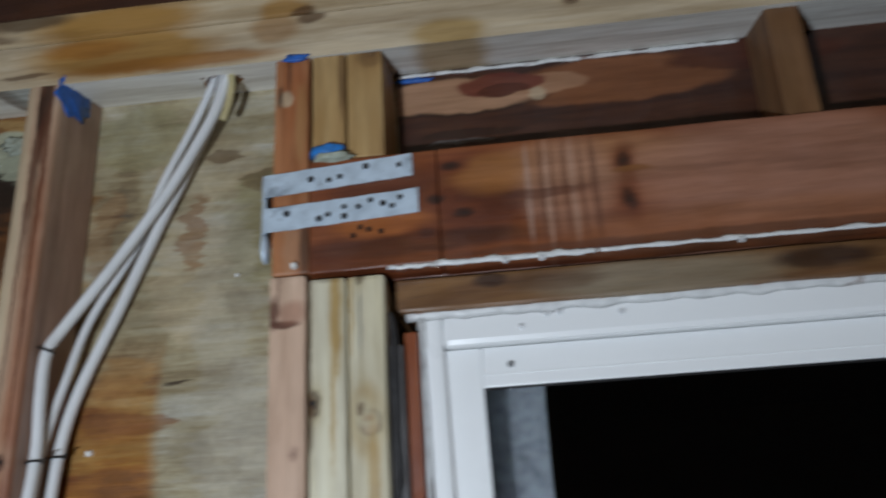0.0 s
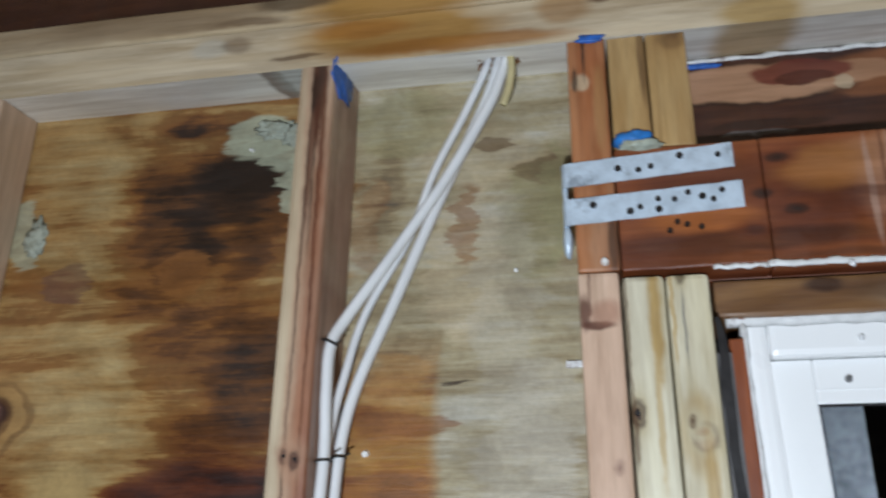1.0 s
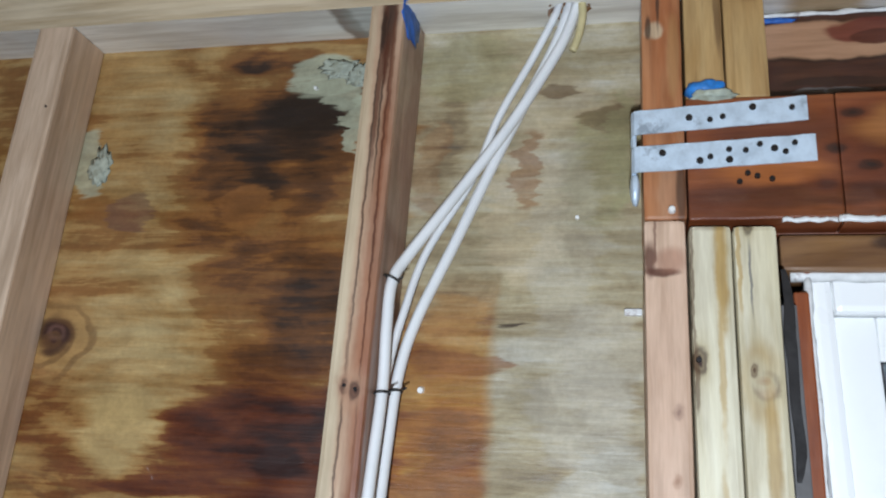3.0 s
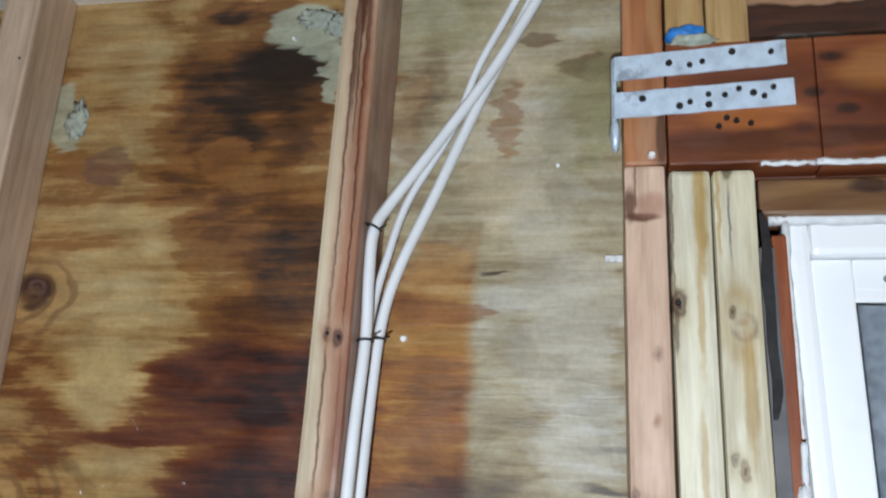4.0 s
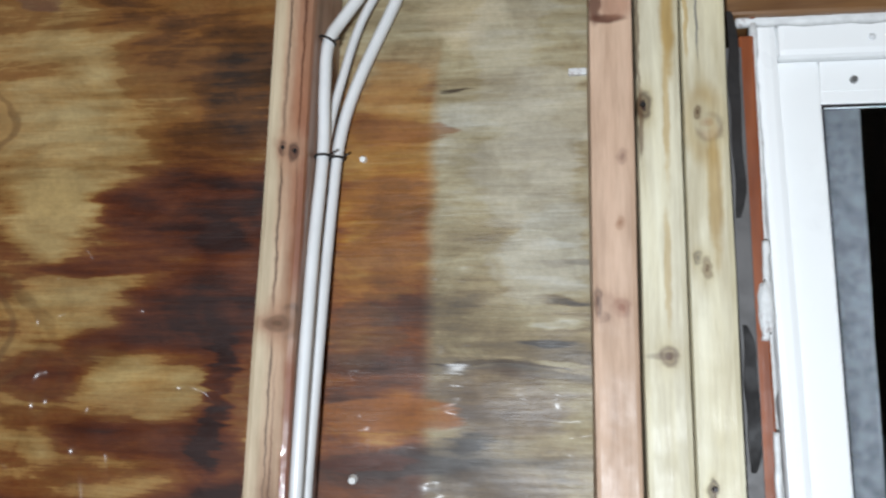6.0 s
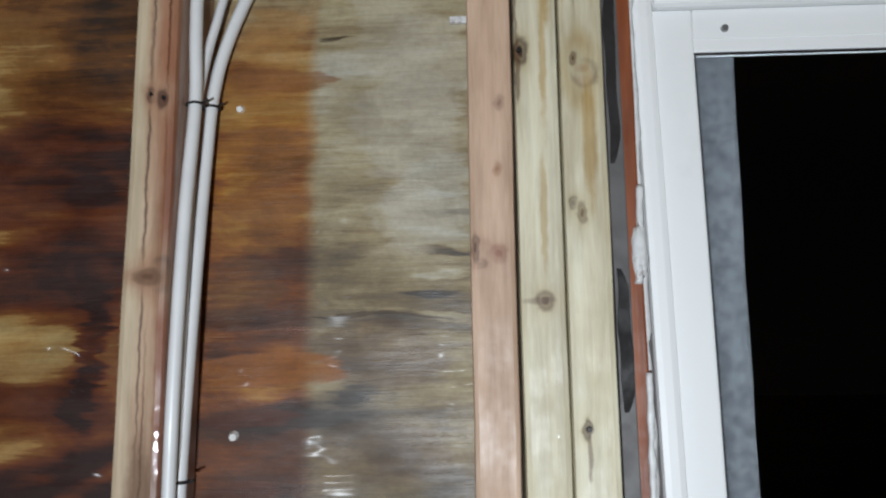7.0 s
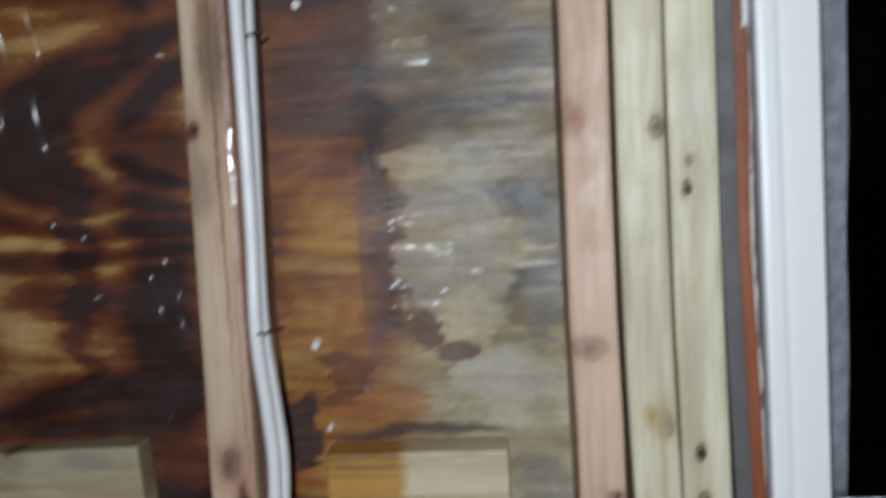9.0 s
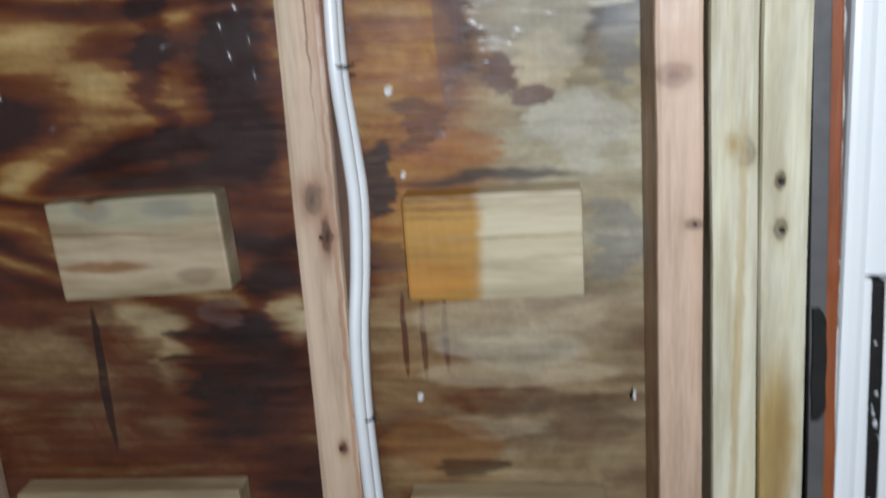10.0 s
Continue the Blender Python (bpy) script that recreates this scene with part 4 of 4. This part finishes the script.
# blocks fixed to the plywood between the studs
def block(x0, x1, z0, z1, thick, lean, material, label, seed):
    bm = bar_mesh(-(x1 - x0) / 2, (x1 - x0) / 2, -thick, -0.001, -(z1 - z0) / 2, (z1 - z0) / 2, 0.003, 14, 0.0022, seed)
    bmesh.ops.transform(bm, matrix=pose((x0 + x1) / 2, BACK, (z0 + z1) / 2, 0, lean, 0), verts=bm.verts)
    return tagged(finish("wood_block", bm, material), label, "block", "blocks on the plywood")


block(-0.545, -0.383, 1.209, 1.301, 0.030, -2.5, M_BLOCK_A, "weathered grey-tan wood block nailed to plywood", 21)
block(-0.220, -0.067, 1.200, 1.294, 0.036, -0.5, M_BLOCK_B, "wood block half amber-stained, half pale", 22)
block(-0.632, -0.400, 0.905, 1.006, 0.030, -1.0, M_BLOCK_A, "weathered grey-tan wood block nailed to plywood", 23)
block(-0.235, -0.050, 0.900, 1.000, 0.030, 1.0, M_BLOCK_A, "weathered grey-tan wood block nailed to plywood", 24)


# ---- steel strap on the king stud ----
def strap():
    root = tagged(new("steel_strap"), "perforated galvanised strap wrapped round the king stud", "strap")

    def band(z_left, z_right, x1, width):
        bm, rows = bmesh.new(), []
        line = [(-0.0292, 0.050), (-0.0296, 0.010), (-0.0290, 0.0020), (-0.0265, -0.0020), (-0.0215, -0.0036)] + [(-0.015 + (x1 + 0.015) * k / 14, -0.0032 - 0.0012 * noise.noise(Vector((k * 0.7, z_left * 9, 1)))) for k in range(15)]
        for x, y in line:
            zc = z_left + (z_right - z_left) * max(0.0, (x + 0.02) / (x1 + 0.02))
            w = width * (1 + 0.04 * noise.noise(Vector((x * 60, z_left * 20, 3))))
            rows.append([bm.verts.new((x, y, zc - w / 2)), bm.verts.new((x, y, zc)), bm.verts.new((x, y, zc + w / 2))])
        for a, b in zip(rows, rows[1:]):
            for k in range(2):
                bm.faces.new((a[k], b[k], b[k + 1], a[k + 1]))
        bmesh.ops.recalc_face_normals(bm, faces=bm.faces)
        bmesh.ops.solidify(bm, geom=bm.faces[:], thickness=0.0014)
        return part("strap_band", bm, M_STEEL, root)

    upper = band(2.198, 2.207, 0.123, 0.024)
    lower = band(2.161, 2.168, 0.1275, 0.0255)
    part("strap_side", bar_mesh(-0.0286, -0.0246, 0.0005, 0.050, 2.148, 2.196, 0.0018, 10, 0.0008, 4), M_STEEL, root)
    part("strap_end", lump_mesh((-0.0262, 0.008, 2.136), (0.0046, 0.010, 0.017), 6, 0.15), M_STEEL, root, "bent white strap end", True)
    for band_ob, z_left, z_right, xs in ((upper, 2.198, 2.207, ((0.022, 0.0), (0.040, -0.004), (0.051, -0.002), (0.077, 0.005), (0.110, 0.001))),
                                         (lower, 2.161, 2.168, ((0.030, -0.006), (0.039, -0.003), (0.055, 0.003), (0.055, -0.007), (0.069, 0.001), (0.081, 0.006), (0.093, 0.001), (0.102, -0.003), (0.110, 0.005), (-0.002, 0.004)))):
        for k, (x, dz) in enumerate(xs):
            z = z_left + (z_right - z_left) * (x + 0.02) / 0.143 + dz
            part("nail_head", disc_mesh(x, -0.0052, z, 0.0027 if k % 3 else 0.0033, 0.0022), M_NAIL, band_ob)


strap()

# ---- blue paint and mould lumps ----
tagged(finish("blue_paint_dab", lump_mesh((0.037, 0.004, 2.232), (0.018, 0.012, 0.009), 3, 0.3), M_DAB, smooth=True), "dried blue paint dab on the header", "paint")
tagged(finish("putty_lump", lump_mesh((0.044, -0.001, 2.224), (0.020, 0.008, 0.005), 5, 0.4), M_FOAM, smooth=True), "grey putty lump under the blue dab", "putty")


tagged(finish("paint_patch", lump_mesh((-0.2550, 0.026, 2.344), (0.0026, 0.032, 0.022), 11, 0.45), M_BLUE, smooth=True), "ragged blue paint on the stud's side", "paint")
tagged(finish("paint_patch", lump_mesh((0.004, 0.000, 2.347), (0.012, 0.0030, 0.005), 12, 0.5), M_BLUE, smooth=True), "ragged blue paint at the stud top", "paint")
tagged(finish("paint_patch", lump_mesh((0.118, 0.088, 2.360), (0.020, 0.0020, 0.003), 13, 0.5), M_BLUE, smooth=True), "ragged blue paint under the plate", "paint")
for n, (x, y, z, a, b, c) in enumerate(((-0.352, 0.088, 2.330, 0.024, 0.005, 0.012), (-0.330, 0.087, 2.322, 0.018, 0.007, 0.014), (-0.312, 0.085, 2.318, 0.014, 0.010, 0.020), (-0.304, 0.087, 2.288, 0.010, 0.007, 0.016), (-0.302, 0.087, 2.258, 0.008, 0.006, 0.016), (-0.632, 0.089, 2.215, 0.012, 0.003, 0.022))):
    tagged(finish("foam_lump", lump_mesh((x, 0.0885, z), (a * 0.9, b * 0.30, c * 0.9), n + 8, 0.75, 4), M_FOAM, smooth=True), "pale greenish foam lump on the plywood", "foam", "foam lumps")


# ---- cables ----
def cables():
    root = tagged(new("cable_bundle"), "white electrical cables from a drilled plate, tied along the stud", "cable")
    runs = (
        (0.0055, [(-0.080, 0.036, 2.440), (-0.080, 0.034, 2.372), (-0.092, 0.036, 2.325), (-0.113, 0.040, 2.284), (-0.150, 0.044, 2.222), (-0.200, 0.042, 2.146), (-0.238, 0.032, 2.084), (-0.2500, 0.024, 2.054), (-0.2515, 0.024, 2.010), (-0.2514, 0.028, 1.950), (-0.2530, 0.017, 1.850), (-0.2545, 0.010, 1.700), (-0.256, 0.012, 1.500), (-0.2567, 0.007, 1.410), (-0.254, 0.012, 1.350), (-0.252, 0.014, 1.300), (-0.254, 0.008, 1.245), (-0.258, -0.002, 1.190), (-0.259, -0.005, 1.130), (-0.259, 0.000, 1.060), (-0.258, 0.004, 0.960), (-0.262, 0.01, 0.700)]),
        (0.0040, [(-0.100, 0.046, 2.440), (-0.100, 0.044, 2.372), (-0.124, 0.054, 2.318), (-0.162, 0.062, 2.246), (-0.187, 0.064, 2.176), (-0.228, 0.060, 2.096), (-0.245, 0.054, 2.030), (-0.2515, 0.046, 1.985), (-0.2535, 0.037, 1.940), (-0.2545, 0.030, 1.840), (-0.2555, 0.026, 1.700), (-0.257, 0.030, 1.500), (-0.258, 0.027, 1.400), (-0.256, 0.030, 1.300), (-0.259, 0.018, 1.190), (-0.260, 0.016, 1.060), (-0.263, 0.025, 0.700)]),
        (0.0056, [(-0.090, 0.044, 2.440), (-0.090, 0.044, 2.372), (-0.104, 0.054, 2.326), (-0.138, 0.066, 2.258), (-0.166, 0.068, 2.196), (-0.200, 0.068, 2.112), (-0.234, 0.067, 2.030), (-0.247, 0.064, 1.975), (-0.2512, 0.060, 1.910), (-0.2520, 0.048, 1.820), (-0.2535, 0.034, 1.680), (-0.2540, 0.026, 1.560), (-0.2545, 0.020, 1.480), (-0.2545, 0.018, 1.410), (-0.2505, 0.022, 1.350), (-0.2475, 0.023, 1.300), (-0.2500, 0.018, 1.245), (-0.2540, 0.008, 1.190), (-0.2555, 0.004, 1.130), (-0.2550, 0.009, 1.060), (-0.254, 0.014, 0.960), (-0.258, 0.02, 0.700)]),
    )
    for radius, pts in runs:
        part("cable", tube_mesh(pts, radius, 1.2), M_CABLE, root, smooth=True)
    part("cable_end", tube_mesh([(-0.080, 0.030, 2.376), (-0.076, 0.030, 2.345), (-0.080, 0.032, 2.318), (-0.086, 0.034, 2.302)], 0.0042, 1.0, 8, 4), M_CREAM, root, "cut cream cable end", True)
    for x, y, z, half, lean in ((-0.251, 0.024, 2.057, 0.007, -0.4), (-0.2514, 0.028, 1.949, 0.007, 0.1), (-0.249, 0.062, 1.957, 0.007, 0.1), (-0.252, 0.031, 1.637, 0.006, 0.0), (-0.255, 0.011, 1.409, 0.008, -0.18), (-0.2572, 0.001, 1.116, 0.008, -0.15)):
        ring = [(x + half * math.cos(a), y + 0.009 * math.sin(a), z + lean * half * math.cos(a)) for a in (2 * math.pi * k / 14 for k in range(15))]
        part("cable_tie", tube_mesh(ring, 0.0012, 1.0, 6, 2), M_TIE, root, "thin black tie", True)
        part("cable_tie_tail", tube_mesh([(x + half, y - 0.004, z + lean * half), (x + half + 0.006, y - 0.007, z + lean * half + 0.002)], 0.0011, 1.0, 6, 3), M_TIE, root, "black tie tail", True)


cables()


# ---- nail tips that come through the plywood ----
def nail_tip(x, z, r):
    bm = bmesh.new()
    r *= 1.3
    bmesh.ops.create_cone(bm, cap_ends=True, segments=8, radius1=r, radius2=r * 0.75, depth=0.006, matrix=Matrix.Translation((x, BACK - 0.002, z)) @ Matrix.Rotation(math.pi / 2 + 0.25, 4, "X"))
    tagged(finish("nail_tip", bm, M_SHINER), "bright nail tip through the plywood", "nail", "nail tips")


for x, z, r in ((-0.230, 1.964, 0.0030), (-0.228, 1.669, 0.0034), (-0.230, 1.381, 0.0034), (-0.082, 2.142, 0.0020), (-0.221, 1.092, 0.0026), (-0.222, 1.307, 0.0022), (-0.378, 2.305, 0.002)):
    nail_tip(x, z, r)
for x, z in ((0.070, 2.146), (0.078, 2.143), (0.063, 2.138), (0.090, 2.140)):
    part("nail_head", disc_mesh(x, -0.001, z, 0.0028, 0.003), M_NAIL, header, "dark nail head")
for owner, x, z, r in ((jack_b, 0.0725, 1.504, 0.0024), (jack_b, 0.0780, 1.307, 0.0026), (jack_b, 0.0800, 1.269, 0.0022), (jack_b, 0.0700, 1.678, 0.0020), (jack_a, 0.0235, 1.979, 0.0026), (leaning, -0.268, 1.947, 0.0022), (leaning, -0.2785, 1.950, 0.0020),
                       (leaning, -0.2905, 1.566, 0.0022), (leaning, -0.2790, 1.275, 0.0022), (leaning, -0.2800, 1.086, 0.0020), (king, 0.0150, 1.276, 0.0018), (twisted, -0.650, 2.246, 0.0014)):
    part("nail_head", disc_mesh(x, -0.0004, z, r, 0.0022), M_NAIL, owner, "dark nail head")
tagged(finish("bright_nail", disc_mesh(0.005, -0.002, 2.112, 0.0035, 0.004), M_SHINER), "bright nail head on the king stud", "nail")


clip = tagged(finish("white_clip", bar_mesh(-0.0365, -0.0200, BACK - 0.006, BACK - 0.0005, 2.0400, 2.0465, 0.0012), M_CAULK), "small white plastic clip beside the stud", "clip")
tagged(finish("bent_nail", tube_mesh([(-0.0215, 0.082, 1.100), (-0.0225, 0.070, 1.104), (-0.0240, 0.060, 1.101)], 0.0016, 1.0, 6, 4), M_SHINER, smooth=True), "small bent bright nail by the stud", "nail")

# ---- window ----
def window():
    root = tagged(new("window_1"), "white vinyl window in a rough opening, night outside", kind="structure")
    x0, x1, z0, z1 = 0.1205, 1.040, 0.880, 2.066
    gx0, gz1 = 0.1747, 1.992
    rim = x0 + 0.0190
    frame_ob = part("window_frame", bar_mesh(x0, rim, 0.040, 0.116, z0, z1, 0.006), M_VINYL, root)
    part("frame_side", bar_mesh(x1 - 0.020, x1, 0.040, 0.116, z0, z1, 0.006), M_VINYL, root)
    part("frame_head", bar_mesh(rim + 0.0003, x1 - 0.0203, 0.040, 0.116, z1 - 0.034, z1, 0.006), M_VINYL, root)
    part("frame_sill", bar_mesh(rim + 0.0003, x1 - 0.0203, 0.040, 0.116, z0, z0 + 0.03, 0.004), M_VINYL, root)
    # fixed upper sash, set back a step
    part("sash_side", bar_mesh(rim + 0.0008, gx0, 0.051, 0.066, 1.214, z1 - 0.0348, 0.0022), M_VINYL, root)
    part("sash_head", bar_mesh(gx0 + 0.0002, x1 - 0.030, 0.051, 0.066, gz1, z1 - 0.0348, 0.0022), M_VINYL, root)
    part("glazing_bead", bar_mesh(gx0 + 0.0002, x1 - 0.030, 0.0502, 0.0515, gz1 + 0.012, gz1 + 0.0135, 0.0), M_VINYL, root)
    part("meeting_rail", bar_mesh(gx0 + 0.0005, x1 - 0.030, 0.052, 0.068, 1.205, 1.245, 0.003), M_VINYL, root)
    pane = part("pane", bar_mesh(gx0 - 0.004, x1 - 0.028, 0.0530, 0.0570, 1.240, gz1 + 0.006, 0.0), M_GLASS, root, "dark night-black glass")
    pane.visible_shadow = False
    part("gasket", bar_mesh(gx0 + 0.0003, gx0 + 0.0018, 0.0510, 0.0528, 1.2455, gz1 - 0.0003, 0.0), M_PAPER, root, "thin black glazing gasket")
    part("gasket", bar_mesh(gx0 + 0.0020, x1 - 0.031, 0.0510, 0.0528, gz1 - 0.0022, gz1 - 0.0003, 0.0), M_PAPER, root, "thin black glazing gasket")
    # lower sash in its dark track
    part("lower_jamb", bar_mesh(rim + 0.0003, x0 + 0.0310, 0.046, 0.106, z0 + 0.031, 1.2125, 0.002), M_VINYL, root)
    part("track", bar_mesh(x0 + 0.0313, x0 + 0.060, 0.090, 0.100, z0 + 0.031, 1.2125, 0.001), M_PAPER, root, "black sash track with drops")
    part("track_seal", bar_mesh(x0 + 0.0318, x0 + 0.0445, 0.054, 0.089, z0 + 0.031, 1.2080, 0.003, 40, 0.0012, 4), M_PAPER, root, "black brush seal")
    drops = random.Random(12)
    for k in range(11):
        fat = drops.uniform(0.0010, 0.0026)
        part("drop", lump_mesh((x0 + drops.uniform(0.0335, 0.0435), 0.0533, drops.uniform(0.93, 1.195)), (fat, fat * 0.6, fat * drops.uniform(1.1, 2.2)), k, 0.45, 2), M_WATER, root, "", True)
    part("lower_stile", bar_mesh(x0 + 0.0450, x0 + 0.086, 0.056, 0.088, z0 + 0.032, 1.2040, 0.003), M_VINYL, root)
    part("lower_rail", bar_mesh(x0 + 0.0865, x1 - 0.030, 0.056, 0.088, z0 + 0.032, z0 + 0.075, 0.003), M_VINYL, root)
    low = part("pane", bar_mesh(x0 + 0.080, x1 - 0.028, 0.071, 0.075, z0 + 0.070, 1.2045, 0.0), M_GLASS, root, "dark night-black glass")
    low.visible_shadow = False
    for x, z in ((0.202, 2.013),):
        part("screw", disc_mesh(x, 0.0497, z, 0.0035, 0.004), M_SCREW, frame_ob, "small grey screw")
    return lean(root, 1.0)


window()

# jamb board, head board, paper and caulk round the window
lean(timber("jamb_board", (0.1050, 0.1175, 0.024, 0.110, 0.87, 2.045), M_TRIM, "red-brown painted board beside the window frame", "board", seed=31, wobble=0.0018, round_=0.002), 1.0)
timber("window_head_board", (0.0975, 1.060, 0.030, 0.110, 2.066, 2.0995), M_SILLHEAD, "dark rotten board between header and window", "board", seed=32, wobble=0.0015, cuts=40)
lean(timber("flashing_strip", (0.0920, 0.1047, 0.012, 0.020, 0.87, 2.03), M_GREY, "grey flashing strip in the window gap", "flashing", seed=33, wobble=0.0006, round_=0.001), 1.0)


def paper(x0, x1, z0, z1, y, seed):
    bm = bar_mesh(x0, x1, y, y + 0.002, z0, z1, 0.0005, 26, 0.0, seed)
    for v in bm.verts:
        end = 1 - abs(2 * (v.co.z - z0) / (z1 - z0) - 1)
        v.co.x = x0 + (v.co.x - x0) * (0.35 + 0.65 * min(1.0, max(0.0, end) * 4.0) ** 0.6)
        v.co.x += 0.0026 * noise.noise(Vector((seed, v.co.z * 28, v.co.x * 50)))
        v.co.y += 0.002 * noise.noise(Vector((seed + 3, v.co.z * 22, 1)))
    lean(tagged(finish("building_paper", bm, M_PAPER), "torn black building paper in the window gap", "paper", "building paper scraps"), 1.0)


paper(0.0925, 0.1015, 1.885, 2.060, 0.007, 1)
paper(0.0935, 0.1025, 1.690, 1.800, 0.007, 2)
paper(0.0925, 0.1045, 1.105, 1.203, 0.007, 3)


def caulk(a, b, width, depth, seed, ragged=0.6, steps=60):
    return tagged(finish("caulk_bead", smear_mesh(a, b, width, depth, seed, steps, ragged), M_CAULK, smooth=True), "ragged white caulk along the window frame", "caulk", "caulk beads")


caulk((0.0960, -0.0005, 2.1015), (0.140, -0.0005, 2.1015), 0.0045, 0.0012, 1, 0.6, 20)
caulk((0.141, -0.0005, 2.1020), (0.290, -0.0005, 2.1010), 0.0060, 0.0016, 5, 0.6, 40)
caulk((0.293, -0.0005, 2.1012), (1.10, -0.0005, 2.1015), 0.0042, 0.0012, 9, 0.7, 120)
caulk((0.1060, 0.040, 2.0660), (1.04, 0.040, 2.0680), 0.0150, 0.004, 2, 0.6, 140)
lean(caulk((0.1200, 0.039, 2.064), (0.1198, 0.039, 0.90), 0.0060, 0.003, 3, 0.6, 120), 1.0)
lean(caulk((0.1180, 0.0235, 1.870), (0.1135, 0.0235, 1.790), 0.0060, 0.0012, 4, 0.3, 24), 1.0)
lean(caulk((0.1175, 0.0235, 1.720), (0.1155, 0.0235, 1.620), 0.0055, 0.0012, 6, 0.3, 26), 1.0)
lean(tagged(finish("caulk_tongue", lump_mesh((0.1155, 0.0245, 1.818), (0.0065, 0.003, 0.024), 14, 0.35), M_CAULK, smooth=True), "white caulk tongue smeared over the red board", "caulk"), 1.0)
tagged(finish("caulk_dab", lump_mesh((0.112, 0.034, 1.205), (0.004, 0.004, 0.008), 4, 0.4), M_CAULK, smooth=True), "white caulk dab in the window gap", "caulk")
caulk((0.098, 0.0875, 2.3660), (0.480, 0.0875, 2.3660), 0.0050, 0.0012, 8, 0.8, 60)

# bare red-brown wood showing through the caulk
for n, (x, z, a) in enumerate(((0.180, 2.0700, 0.012), (0.206, 2.0715, 0.010), (0.226, 2.0690, 0.012), (0.122, 2.0680, 0.008), (0.420, 2.0710, 0.014))):
    tagged(finish("bare_wood_chip", lump_mesh((x, 0.0365, z), (a, 0.0020, 0.0030), n + 20, 0.6), M_TRIM, smooth=True), "dark red bare wood chip in the caulk", "wood chip", "wood chips")

flakes = random.Random(5)
for n in range(16):
    x = 0.112 + n * 0.030 + flakes.uniform(-0.010, 0.010)
    tagged(finish("bare_wood_chip", lump_mesh((x, 0.0362, 2.0700 + flakes.uniform(-0.002, 0.004)), (flakes.uniform(0.003, 0.010), 0.0020, flakes.uniform(0.0014, 0.0030)), n + 40, 0.8), M_TRIM, smooth=True), "dark red bare wood chip in the caulk", "wood chip", "wood chips")

# water drops on the frame and head
for n, (x, y, z) in enumerate(((0.206, -0.004, 2.0975), (0.240, -0.004, 2.0970), (0.215, 0.039, 2.046), (0.240, 0.038, 2.056), (0.252, 0.038, 2.057), (0.310, 0.038, 2.052), (0.42, -0.004, 2.0975))):
    tagged(finish("water_drop", lump_mesh((x, y, z), (0.003, 0.002, 0.0032), n, 0.1, 2), M_WATER, smooth=True), "hanging water drop, whitened for its glint", "drop", "water drops")

# ---- outside ----
bm = bar_mesh(0.02, 0.233, 0.136, 0.200, -0.4, 2.30, 0.004, 60, 0.0022, 5)
tagged(finish("wall_outside", bm, M_STUCCO), "rough grey stucco pier outside the window", kind="structure")
